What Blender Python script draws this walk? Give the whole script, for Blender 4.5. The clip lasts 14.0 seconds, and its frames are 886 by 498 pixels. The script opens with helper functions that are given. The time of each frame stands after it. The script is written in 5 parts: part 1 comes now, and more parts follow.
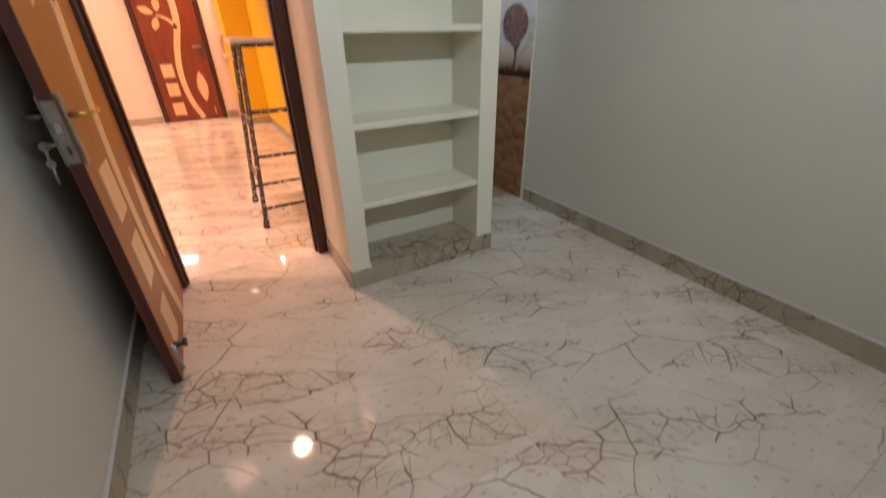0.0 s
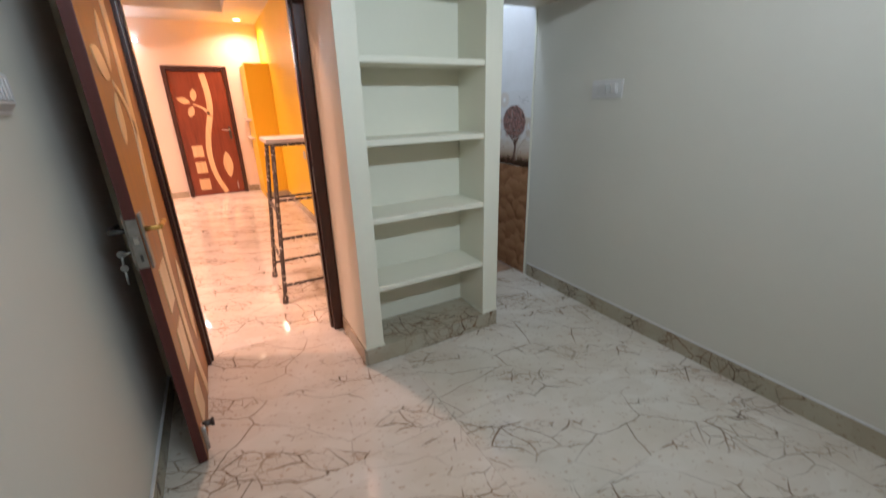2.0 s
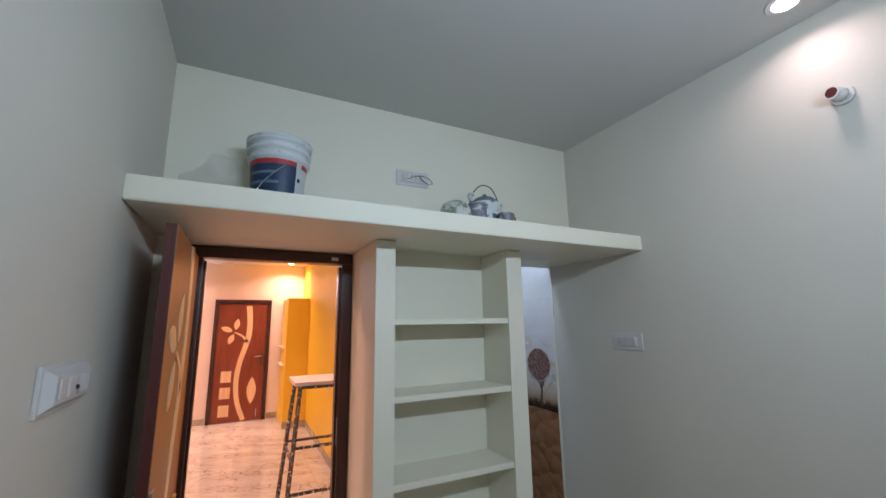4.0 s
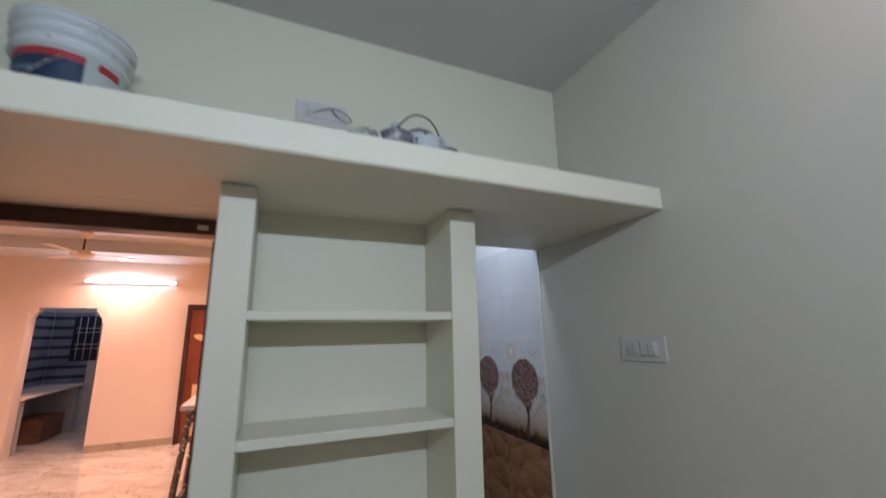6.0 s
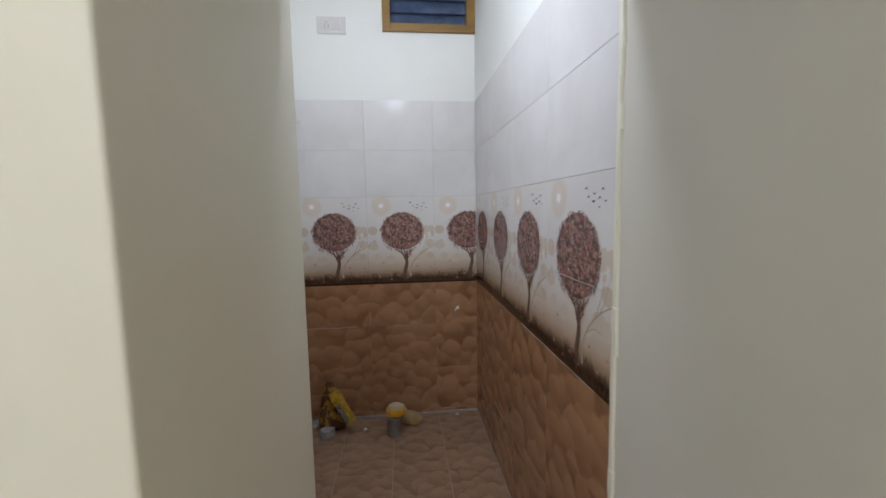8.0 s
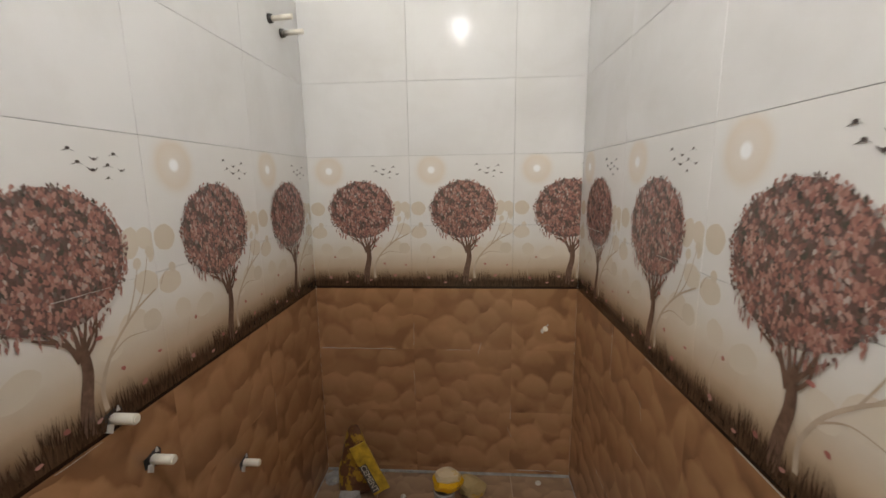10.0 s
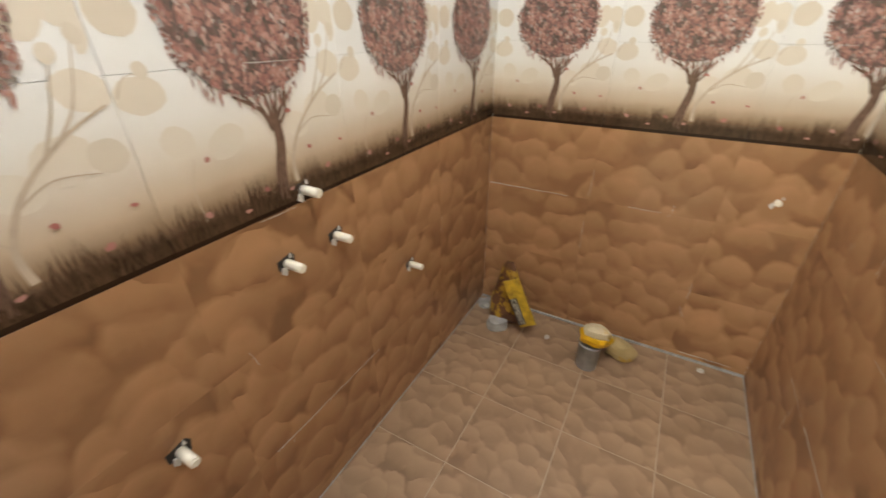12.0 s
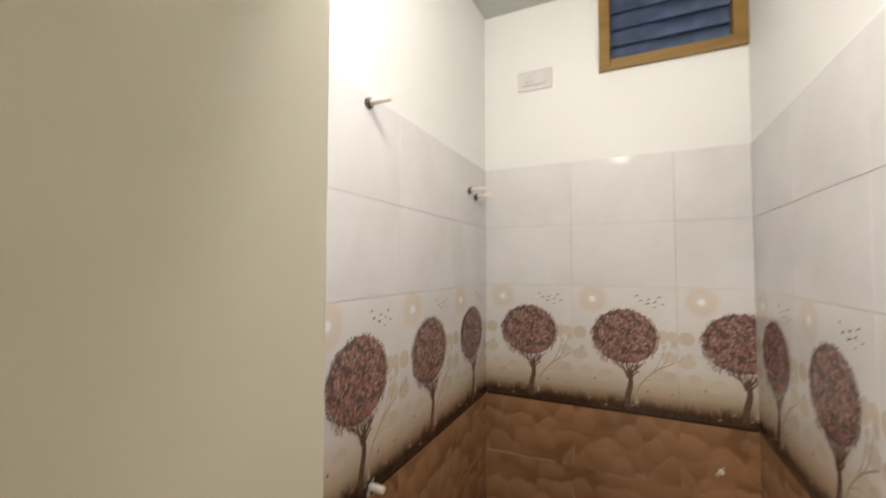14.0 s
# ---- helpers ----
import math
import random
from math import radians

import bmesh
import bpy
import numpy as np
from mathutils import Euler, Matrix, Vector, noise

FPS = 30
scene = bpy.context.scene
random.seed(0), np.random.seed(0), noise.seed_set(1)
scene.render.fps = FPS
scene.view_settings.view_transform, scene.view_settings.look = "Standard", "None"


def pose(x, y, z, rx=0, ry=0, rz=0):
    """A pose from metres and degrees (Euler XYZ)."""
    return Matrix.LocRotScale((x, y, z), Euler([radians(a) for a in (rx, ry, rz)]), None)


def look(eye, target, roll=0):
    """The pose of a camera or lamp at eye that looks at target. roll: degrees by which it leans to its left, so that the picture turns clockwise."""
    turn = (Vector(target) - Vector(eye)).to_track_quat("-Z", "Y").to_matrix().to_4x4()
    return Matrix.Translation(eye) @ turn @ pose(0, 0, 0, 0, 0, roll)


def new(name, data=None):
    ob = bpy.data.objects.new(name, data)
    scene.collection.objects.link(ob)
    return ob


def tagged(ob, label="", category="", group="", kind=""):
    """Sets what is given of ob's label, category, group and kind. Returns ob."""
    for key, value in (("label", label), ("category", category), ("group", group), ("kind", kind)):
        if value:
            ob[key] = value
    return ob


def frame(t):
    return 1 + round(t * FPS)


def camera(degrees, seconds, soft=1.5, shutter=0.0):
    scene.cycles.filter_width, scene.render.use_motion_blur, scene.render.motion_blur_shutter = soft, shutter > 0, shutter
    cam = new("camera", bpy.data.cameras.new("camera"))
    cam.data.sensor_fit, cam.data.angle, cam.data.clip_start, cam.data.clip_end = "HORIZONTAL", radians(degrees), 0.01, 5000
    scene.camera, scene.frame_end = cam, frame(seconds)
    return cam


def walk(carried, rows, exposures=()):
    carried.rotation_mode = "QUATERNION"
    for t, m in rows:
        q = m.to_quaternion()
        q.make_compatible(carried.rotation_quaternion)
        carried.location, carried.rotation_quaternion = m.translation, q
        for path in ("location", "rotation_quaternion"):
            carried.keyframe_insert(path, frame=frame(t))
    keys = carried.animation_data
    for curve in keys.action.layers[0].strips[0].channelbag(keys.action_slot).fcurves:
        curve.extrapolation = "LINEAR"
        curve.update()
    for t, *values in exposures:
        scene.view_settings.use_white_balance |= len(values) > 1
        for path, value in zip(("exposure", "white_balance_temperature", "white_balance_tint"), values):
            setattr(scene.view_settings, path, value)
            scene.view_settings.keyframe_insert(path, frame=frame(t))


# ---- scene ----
cam = camera(96.4, 14.0, shutter=0.4)
PATH = [
    (0, (0.207, 0.249, 1.237), (1.076, 1.773, 0.277), -1.0),
    (0.5, (0.192, 0.250, 1.181), (0.945, 1.632, -0.052), -1.05),
    (1, (0.175, 0.211, 1.221), (0.905, 1.59, -0.03), -1.2),
    (1.5, (0.148, 0.167, 1.364), (0.973, 1.673, 0.34), -1.7),
    (2, (0.133, 0.147, 1.429), (1.043, 1.791, 0.744), -1.4),
    (2.5, (0.103, 0.133, 1.511), (1.051, 1.867, 1.206), -1.3),
    (3, (0.086, 0.135, 1.572), (1.026, 1.9, 1.573), -1.2),
    (3.5, (0.075, 0.124, 1.616), (0.986, 1.89, 1.848), -1.1),
    (3.7, (0.076, 0.12, 1.625), (0.974, 1.881, 1.928), -1.0),
    (5.8, (0.734, 0.582, 1.608), (1.534, 2.35, 2.093), -0.9),
    (6, (0.856, 0.69, 1.569), (1.635, 2.483, 1.99), -1.0),
    (6.5, (1.185, 0.91, 1.509), (1.881, 2.768, 1.76), -1.0),
    (7, (1.412, 1.193, 1.427), (1.968, 3.113, 1.488), -0.8),
    (7.5, (1.637, 1.461, 1.406), (2.031, 3.419, 1.305), -0.7),
    (8, (1.824, 1.75, 1.424), (2.027, 3.729, 1.225), -1.0),
    (8.5, (1.86, 2.038, 1.412), (1.915, 4.023, 1.177), -1.1),
    (8.7, (1.883, 2.161, 1.429), (1.874, 4.146, 1.187), -1.0),
    (10.8, (1.832, 2.819, 1.351), (1.594, 4.705, 0.729), -0.7),
    (11, (1.856, 2.828, 1.317), (1.556, 4.662, 0.578), -0.8),
    (11.5, (1.839, 2.828, 1.267), (1.34, 4.502, 0.293), -0.5),
    (12, (1.825, 2.8, 1.273), (0.963, 4.31, 0.283), -0.4),
    (12.5, (1.823, 2.764, 1.315), (0.689, 4.23, 0.566), -0.0),
    (13, (1.852, 2.665, 1.442), (0.671, 4.229, 1.043), 0.8),
    (13.5, (1.859, 2.45, 1.518), (0.761, 4.114, 1.357), 0.4),
    (14, (1.858, 2.368, 1.612), (1.004, 4.174, 1.695), 0.1),
]
EXPOSURES = [(0.0, -0.05, 6600, 16), (0.5, 0.02, 6500, 15), (1.5, 0.18, 6200, 13), (2.5, -0.06, 5850, 14), (3.7, -0.25, 5750, 15), (5.8, -0.42, 5950, 18), (6.5, -0.26, 6050, 18), (7.0, 0.03, 6300, 17), (7.5, 0.22, 6450, 18), (8.0, 0.42, 6800, 20), (8.7, 0.53, 7150, 20), (10.8, 1.18, 8500, 18), (11.0, 1.32, 8500, 18), (11.5, 1.7, 8400, 16), (12.5, 1.86, 8250, 14), (13.0, 1.45, 8350, 17), (13.5, 0.97, 8750, 20), (14.0, 0.74, 8700, 22)]
walk(cam, [(t, look(eye, target, roll)) for t, eye, target, roll in PATH], EXPOSURES)

# ---- light ----
world = bpy.data.worlds.new("night_sky")
scene.world = world
world.use_nodes = True
world.node_tree.nodes["Background"].inputs[0].default_value = (0.02, 0.035, 0.08, 1)
world.node_tree.nodes["Background"].inputs[1].default_value = 0.6


def lamp(name, kind, where, target, watts, color, size=(0.1, 0.1), spread=180):
    data = bpy.data.lights.new(name, kind)
    data.energy, data.color = watts, color
    if kind == "AREA":
        data.shape, data.size, data.size_y, data.spread = "RECTANGLE", size[0], size[1], radians(spread)
    else:
        data.shadow_soft_size = size[0]
    ob = new(name, data)
    ob.matrix_world = look(where, target)
    return ob


COOL, WARM, BATH = (0.765, 0.925, 1.0), (1.0, 0.55, 0.39), (0.70, 0.83, 1.0)
# bedroom: tube on the wall opposite the shelves, round lamp high on the side wall
lamp("tube_light_glow", "AREA", (0.98, -0.235, 2.39), (0.98, 2.0, 2.0), 25.5, COOL, (1.15, 0.03))
lamp("bedroom_downlight_glow", "AREA", (2.12, 0.80, 2.968), (2.12, 0.80, 0), 2.7, (1.0, 0.74, 0.65), (0.09, 0.09), 150)
# bathroom: bulb over the doorway
lamp("bath_bulb_glow", "POINT", (1.79, 2.79, 2.575), (1.8, 4, 1), 19, BATH, (0.06, 0))
# hall: warm downlights and one tube; the last two downlights are unseen, added fill
for x, y, z, watts in ((0.20, 7.30, 2.90, 18), (0.22, 3.46, 2.74, 25), (0.80, 7.90, 2.74, 26), (-1.25, 7.95, 2.74, 36), (-1.3, 3.3, 2.74, 50), (-2.4, 5.6, 2.74, 62)):
    lamp("downlight_glow", "AREA", (x, y, z), (x, y, 0), watts, WARM, (0.12, 0.12), 100 if z > 2.8 else 150)
lamp("hall_tube_glow", "AREA", (-1.16, 8.25, 2.45), (-1.16, 5.0, 1.6), 10, (0.80, 0.90, 1.0), (1.15, 0.03))

# kitchen: unseen cool fill light, added to brighten the dark room
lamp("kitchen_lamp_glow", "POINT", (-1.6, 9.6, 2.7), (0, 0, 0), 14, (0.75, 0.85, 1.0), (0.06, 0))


# ---- materials ----
def material(name, rough=0.5, metal=0.0, spec=0.5):
    m = bpy.data.materials.new(name)
    m.use_nodes = True
    b = m.node_tree.nodes["Principled BSDF"]
    b.inputs["Roughness"].default_value = rough
    b.inputs["Metallic"].default_value = metal
    b.inputs["Specular IOR Level"].default_value = spec
    return m, m.node_tree, b


def node(tree, kind, **sockets):
    n = tree.nodes.new(kind)
    for key, value in sockets.items():
        n.inputs[key.replace("_", " ")].default_value = value
    return n


def coords(tree, scale=(1, 1, 1), output="Object", spin=0.0, random_shift=0.0):
    c = tree.nodes.new("ShaderNodeTexCoord")
    mp = tree.nodes.new("ShaderNodeMapping")
    mp.inputs["Scale"].default_value = scale
    mp.inputs["Rotation"].default_value = (0, 0, radians(spin))
    tree.links.new(c.outputs[output], mp.inputs["Vector"])
    if random_shift:
        info = tree.nodes.new("ShaderNodeObjectInfo")
        mul = tree.nodes.new("ShaderNodeMath")
        mul.operation, mul.inputs[1].default_value = "MULTIPLY", random_shift
        tree.links.new(info.outputs["Random"], mul.inputs[0])
        tree.links.new(mul.outputs[0], mp.inputs["Location"])
    return mp.outputs["Vector"]


def noise_of(tree, vec, scale, detail=4, rough=0.55, distortion=0.0):
    n = node(tree, "ShaderNodeTexNoise", Scale=scale, Detail=detail, Roughness=rough, Distortion=distortion)
    tree.links.new(vec, n.inputs["Vector"])
    return n.outputs["Fac"]


def ramp(tree, fac, *stops):
    r = tree.nodes.new("ShaderNodeValToRGB")
    while len(r.color_ramp.elements) < len(stops):
        r.color_ramp.elements.new(0.5)
    for e, (p, c) in zip(r.color_ramp.elements, stops):
        e.position, e.color = p, (*c, 1) if len(c) == 3 else c
    tree.links.new(fac, r.inputs["Fac"])
    return r.outputs["Color"]


def mix(tree, fac, a, b, how="MIX"):
    m = tree.nodes.new("ShaderNodeMix")
    m.data_type, m.blend_type = "RGBA", how
    for socket, value in ((m.inputs["Factor"], fac), (m.inputs["A"], a), (m.inputs["B"], b)):
        if hasattr(value, "node"):
            tree.links.new(value, socket)
        else:
            socket.default_value = (*value, 1) if isinstance(value, tuple) else value
    return m.outputs["Result"]


def math_of(tree, op, a, b=0.0, c=0.0):
    m = tree.nodes.new("ShaderNodeMath")
    m.operation = op
    for socket, value in zip(m.inputs, (a, b, c)):
        if hasattr(value, "node"):
            tree.links.new(value, socket)
        else:
            socket.default_value = value
    return m.outputs[0]


def bump(tree, b, height, strength=0.1, distance=0.01):
    n = node(tree, "ShaderNodeBump", Strength=strength, Distance=distance)
    tree.links.new(height, n.inputs["Height"])
    tree.links.new(n.outputs["Normal"], b.inputs["Normal"])


def paint(name, color, rough=0.6, streak=0.04, bumpy=0.12):
    m, t, b = material(name, rough)
    v = coords(t)
    big = noise_of(t, v, 1.3, 3)
    dark = tuple(c * (1 - streak) for c in color)
    col = ramp(t, big, (0.3, dark), (0.7, color))
    fine = noise_of(t, v, 22, 3)
    col = mix(t, 0.06, col, ramp(t, fine, (0.3, tuple(c * 0.85 for c in color)), (0.7, color)))
    t.links.new(col, b.inputs["Base Color"])
    t.links.new(math_of(t, "MULTIPLY_ADD", big, 0.15, rough - 0.08), b.inputs["Roughness"])
    bump(t, b, noise_of(t, v, 60, 4), bumpy, 0.004)
    return m


def plain(name, color, rough=0.5, metal=0.0, vary=0.12, scale=30):
    m, t, b = material(name, rough, metal)
    v = coords(t)
    n = noise_of(t, v, scale, 4)
    t.links.new(ramp(t, n, (0.3, tuple(c * (1 - vary) for c in color)), (0.7, tuple(min(1, c * (1 + vary * 0.5)) for c in color))), b.inputs["Base Color"])
    t.links.new(math_of(t, "MULTIPLY_ADD", n, 0.12, rough - 0.06), b.inputs["Roughness"])
    return m


def glow(name, color, strength):
    m, t, b = material(name, 0.4)
    b.inputs["Base Color"].default_value = (0.8, 0.8, 0.8, 1)
    b.inputs["Emission Color"].default_value = (*color, 1)
    b.inputs["Emission Strength"].default_value = strength
    return m


def marble_material(name, shift, rough, tone=1.0, tint=(1.0, 1.0, 1.0)):
    """Polished cream stone broken by bands of fine angular brown veins."""
    m, t, b = material(name, rough, spec=0.5)
    v = coords(t, random_shift=shift)

    def warped(vec, scale, detail, amount):
        n = node(t, "ShaderNodeTexNoise", Scale=scale, Detail=detail, Roughness=0.5)
        t.links.new(vec, n.inputs["Vector"])
        vm = t.nodes.new("ShaderNodeVectorMath")
        vm.operation = "MULTIPLY_ADD"
        vm.inputs[1].default_value = (amount, amount, 0.0)
        t.links.new(n.outputs["Color"], vm.inputs[0])
        t.links.new(vec, vm.inputs[2])
        return vm.outputs[0]

    def turned(vec, scale):
        turn = t.nodes.new("ShaderNodeMapping")
        turn.inputs["Rotation"].default_value = (0, 0, radians(27))
        st = t.nodes.new("ShaderNodeMapping")
        st.inputs["Scale"].default_value = scale
        t.links.new(vec, turn.inputs["Vector"])
        t.links.new(turn.outputs["Vector"], st.inputs["Vector"])
        return st.outputs["Vector"]

    flat = 0.0 if tone == 1.0 else 1.0
    vv = turned(warped(warped(v, 2.4, 2.0, 0.24), 26.0, 2.0, 0.013), (0.72, 1.25, flat))

    def cracks(scale, width):
        vo = t.nodes.new("ShaderNodeTexVoronoi")
        vo.feature = "DISTANCE_TO_EDGE"
        vo.voronoi_dimensions = "2D" if tone == 1.0 else "3D"
        vo.inputs["Scale"].default_value = scale
        t.links.new(vv, vo.inputs["Vector"])
        mr = node(t, "ShaderNodeMapRange", From_Min=width * 0.25, From_Max=width, To_Min=1.0, To_Max=0.0)
        t.links.new(vo.outputs["Distance"], mr.inputs["Value"])
        return mr.outputs["Result"]

    def mask(fac, low, high):
        mr = node(t, "ShaderNodeMapRange", From_Min=low, From_Max=high)
        t.links.new(fac, mr.inputs["Value"])
        return mr.outputs["Result"]

    def times(a, k):
        return math_of(t, "MULTIPLY", a, k)

    where = noise_of(t, turned(v, (0.6, 2.6, 0.0)), 1.6, 3, 0.55)
    here, core = mask(where, 0.475, 0.54), mask(where, 0.52, 0.58)
    big = times(times(cracks(3.2, 0.0095), mask(noise_of(t, v, 1.9, 2), 0.40, 0.56)), 0.85)
    small = times(times(cracks(8.5, 0.032), mask(noise_of(t, v, 4.0, 2), 0.26, 0.52)), here)
    hair = times(times(times(cracks(19.0, 0.036), core), mask(noise_of(t, v, 5.0, 2), 0.30, 0.52)), 0.85)
    veins = math_of(t, "MAXIMUM", big, math_of(t, "MAXIMUM", small, hair))
    cloud = noise_of(t, v, 2.2, 4)
    base = ramp(t, cloud, *[(p, tuple(c * tone * k for c, k in zip(color, tint))) for p, color in ((0.30, (0.57, 0.515, 0.425)), (0.52, (0.635, 0.59, 0.51)), (0.72, (0.68, 0.645, 0.58)))])
    shard = t.nodes.new("ShaderNodeTexVoronoi")
    shard.inputs["Scale"].default_value = 6.0
    t.links.new(vv, shard.inputs["Vector"])
    tone_of = t.nodes.new("ShaderNodeRGBToBW")
    t.links.new(shard.outputs["Color"], tone_of.inputs[0])
    base = mix(t, times(mask(tone_of.outputs[0], 0.45, 0.8), 0.30), base, tuple(c * tone * k for c, k in zip((0.52, 0.455, 0.375), tint)))
    base = mix(t, times(here, times(noise_of(t, v, 30, 4), 0.45)), base, tuple(c * tone for c in (0.48, 0.40, 0.31)))
    flakes = times(math_of(t, "MAXIMUM", mask(noise_of(t, vv, 38, 2), 0.63, 0.66), times(mask(noise_of(t, v, 13, 3), 0.62, 0.66), core)), 0.65)
    base = mix(t, flakes, base, tuple(c * tone for c in (0.42, 0.31, 0.22)))
    vein_color = ramp(t, noise_of(t, v, 9, 2), (0.36, (0.070, 0.034, 0.014)), (0.62, (0.19, 0.10, 0.045)))
    t.links.new(mix(t, veins, base, vein_color), b.inputs["Base Color"])
    t.links.new(math_of(t, "MULTIPLY_ADD", noise_of(t, v, 6, 3), 0.05, rough - 0.02), b.inputs["Roughness"])
    bump(t, b, noise_of(t, v, 1.6, 2), 0.02, 0.01)
    return m


def puff_material(name, light, dark, scale, shift=7.0, rough=0.2):
    """Glazed tile printed with soft round puffs that overlap one another like scales."""
    m, t, b = material(name, rough)
    v = coords(t, random_shift=shift)
    fine = noise_of(t, v, 16, 4)
    mid = tuple(a * 0.55 + c * 0.45 for a, c in zip(light, dark))
    col = ramp(t, noise_of(t, v, 3.0, 3), (0.3, dark), (0.7, mid))
    soft = node(t, "ShaderNodeTexNoise", Scale=6.5, Detail=4.0)
    t.links.new(v, soft.inputs["Vector"])
    for k in range(4):
        mp = t.nodes.new("ShaderNodeMapping")
        mp.inputs["Location"].default_value = (0.37 * k, 0.53 * k + 0.1, 0.41 * k)
        t.links.new(v, mp.inputs["Vector"])
        warp = t.nodes.new("ShaderNodeVectorMath")
        warp.operation = "MULTIPLY_ADD"
        warp.inputs[1].default_value = (0.075, 0.075, 0.075)
        t.links.new(soft.outputs["Color"], warp.inputs[0])
        t.links.new(mp.outputs["Vector"], warp.inputs[2])
        flat = t.nodes.new("ShaderNodeSeparateXYZ")
        t.links.new(warp.outputs[0], flat.inputs[0])
        up_axis = math_of(t, "ADD", flat.outputs["Z"], flat.outputs["Y"])
        uv = t.nodes.new("ShaderNodeCombineXYZ")
        t.links.new(flat.outputs["X"], uv.inputs["X"])
        t.links.new(up_axis, uv.inputs["Y"])
        vo = t.nodes.new("ShaderNodeTexVoronoi")
        vo.voronoi_dimensions = "2D"
        vo.inputs["Scale"].default_value = scale
        vo.inputs["Randomness"].default_value = 0.85
        t.links.new(uv.outputs[0], vo.inputs["Vector"])
        ps = t.nodes.new("ShaderNodeSeparateXYZ")
        t.links.new(vo.outputs["Position"], ps.inputs[0])
        rise = math_of(t, "MULTIPLY_ADD", math_of(t, "SUBTRACT", up_axis, ps.outputs["Y"]), scale * 1.0, 0.55)
        rise = math_of(t, "ADD", rise, math_of(t, "MULTIPLY_ADD", fine, 0.42, -0.21))
        puff = ramp(t, rise, (0.05, dark), (0.45, mid), (0.95, light))
        disc_mask = node(t, "ShaderNodeMapRange", From_Min=0.35, From_Max=0.475, To_Min=1.0, To_Max=0.0)
        t.links.new(vo.outputs["Distance"], disc_mask.inputs["Value"])
        fade = node(t, "ShaderNodeMapRange", From_Min=0.06, From_Max=0.46)
        t.links.new(rise, fade.inputs["Value"])
        col = mix(t, math_of(t, "MULTIPLY", disc_mask.outputs["Result"], fade.outputs["Result"]), col, puff)
    col = mix(t, 0.22, col, ramp(t, noise_of(t, v, 2.5, 3), (0.3, dark), (0.7, light)))
    t.links.new(col, b.inputs["Base Color"])
    t.links.new(math_of(t, "MULTIPLY_ADD", fine, 0.1, rough - 0.05), b.inputs["Roughness"])
    bump(t, b, noise_of(t, v, 9, 3), 0.05, 0.008)
    return m


def glazed(name, color, dark, rough=0.12):
    m, t, b = material(name, rough, spec=0.07)
    v = coords(t, random_shift=9.0)
    n = noise_of(t, v, 3.0, 5, 0.6, 0.4)
    t.links.new(ramp(t, n, (0.30, dark), (0.60, color)), b.inputs["Base Color"])
    t.links.new(math_of(t, "MULTIPLY_ADD", n, 0.08, rough - 0.04), b.inputs["Roughness"])
    bump(t, b, noise_of(t, v, 9, 3), 0.05, 0.008)
    return m


def band_material(name, lower):
    """Printed border tile: pale sky with a hazy sun disc, or ground fading into dark soil. Local x and z are the print's own."""
    m, t, b = material(name, 0.24)
    v = coords(t)
    sep = t.nodes.new("ShaderNodeSeparateXYZ")
    t.links.new(v, sep.inputs[0])
    wob = math_of(t, "MULTIPLY_ADD", noise_of(t, v, 12, 4), 0.03, -0.015)
    if lower:
        h = math_of(t, "MULTIPLY", math_of(t, "ADD", sep.outputs["Z"], wob), 1 / 0.285)
        col = ramp(t, h, (0.0, (0.030, 0.015, 0.009)), (0.11, (0.050, 0.027, 0.016)), (0.20, (0.26, 0.165, 0.10)), (0.34, (0.50, 0.375, 0.27)), (0.56, (0.65, 0.57, 0.485)), (0.8, (0.71, 0.675, 0.635)), (1.0, (0.72, 0.70, 0.68)))
    else:
        col = ramp(t, noise_of(t, v, 4, 3), (0.3, (0.69, 0.67, 0.65)), (0.7, (0.74, 0.725, 0.71)))
        dx = math_of(t, "SUBTRACT", sep.outputs["X"], 0.094)
        dz = math_of(t, "SUBTRACT", sep.outputs["Z"], 0.238)
        r = math_of(t, "SQRT", math_of(t, "ADD", math_of(t, "MULTIPLY", dx, dx), math_of(t, "MULTIPLY", dz, dz)))
        r = math_of(t, "ADD", r, math_of(t, "MULTIPLY", wob, 0.3))
        halo = ramp(t, math_of(t, "MULTIPLY", r, 10.0), (0.0, (0.5, 0.5, 0.5)), (0.50, (0.9, 0.9, 0.9)), (0.66, (0.25, 0.25, 0.25)), (0.8, (0, 0, 0)))
        bw = t.nodes.new("ShaderNodeRGBToBW")
        t.links.new(halo, bw.inputs[0])
        col = mix(t, math_of(t, "MULTIPLY", bw.outputs[0], 0.46), col, (0.66, 0.48, 0.31))
        core = node(t, "ShaderNodeMapRange", From_Min=0.011, From_Max=0.019, To_Min=1.0, To_Max=0.0)
        t.links.new(r, core.inputs["Value"])
        col = mix(t, core.outputs["Result"], col, (0.88, 0.88, 0.88))
    t.links.new(col, b.inputs["Base Color"])
    return m


def island_material(name, *colors, rough=0.2):
    m, t, b = material(name, rough)
    g = t.nodes.new("ShaderNodeNewGeometry")
    n = len(colors)
    t.links.new(ramp(t, g.outputs["Random Per Island"], *[(i / max(1, n - 1), c) for i, c in enumerate(colors)]), b.inputs["Base Color"])
    return m


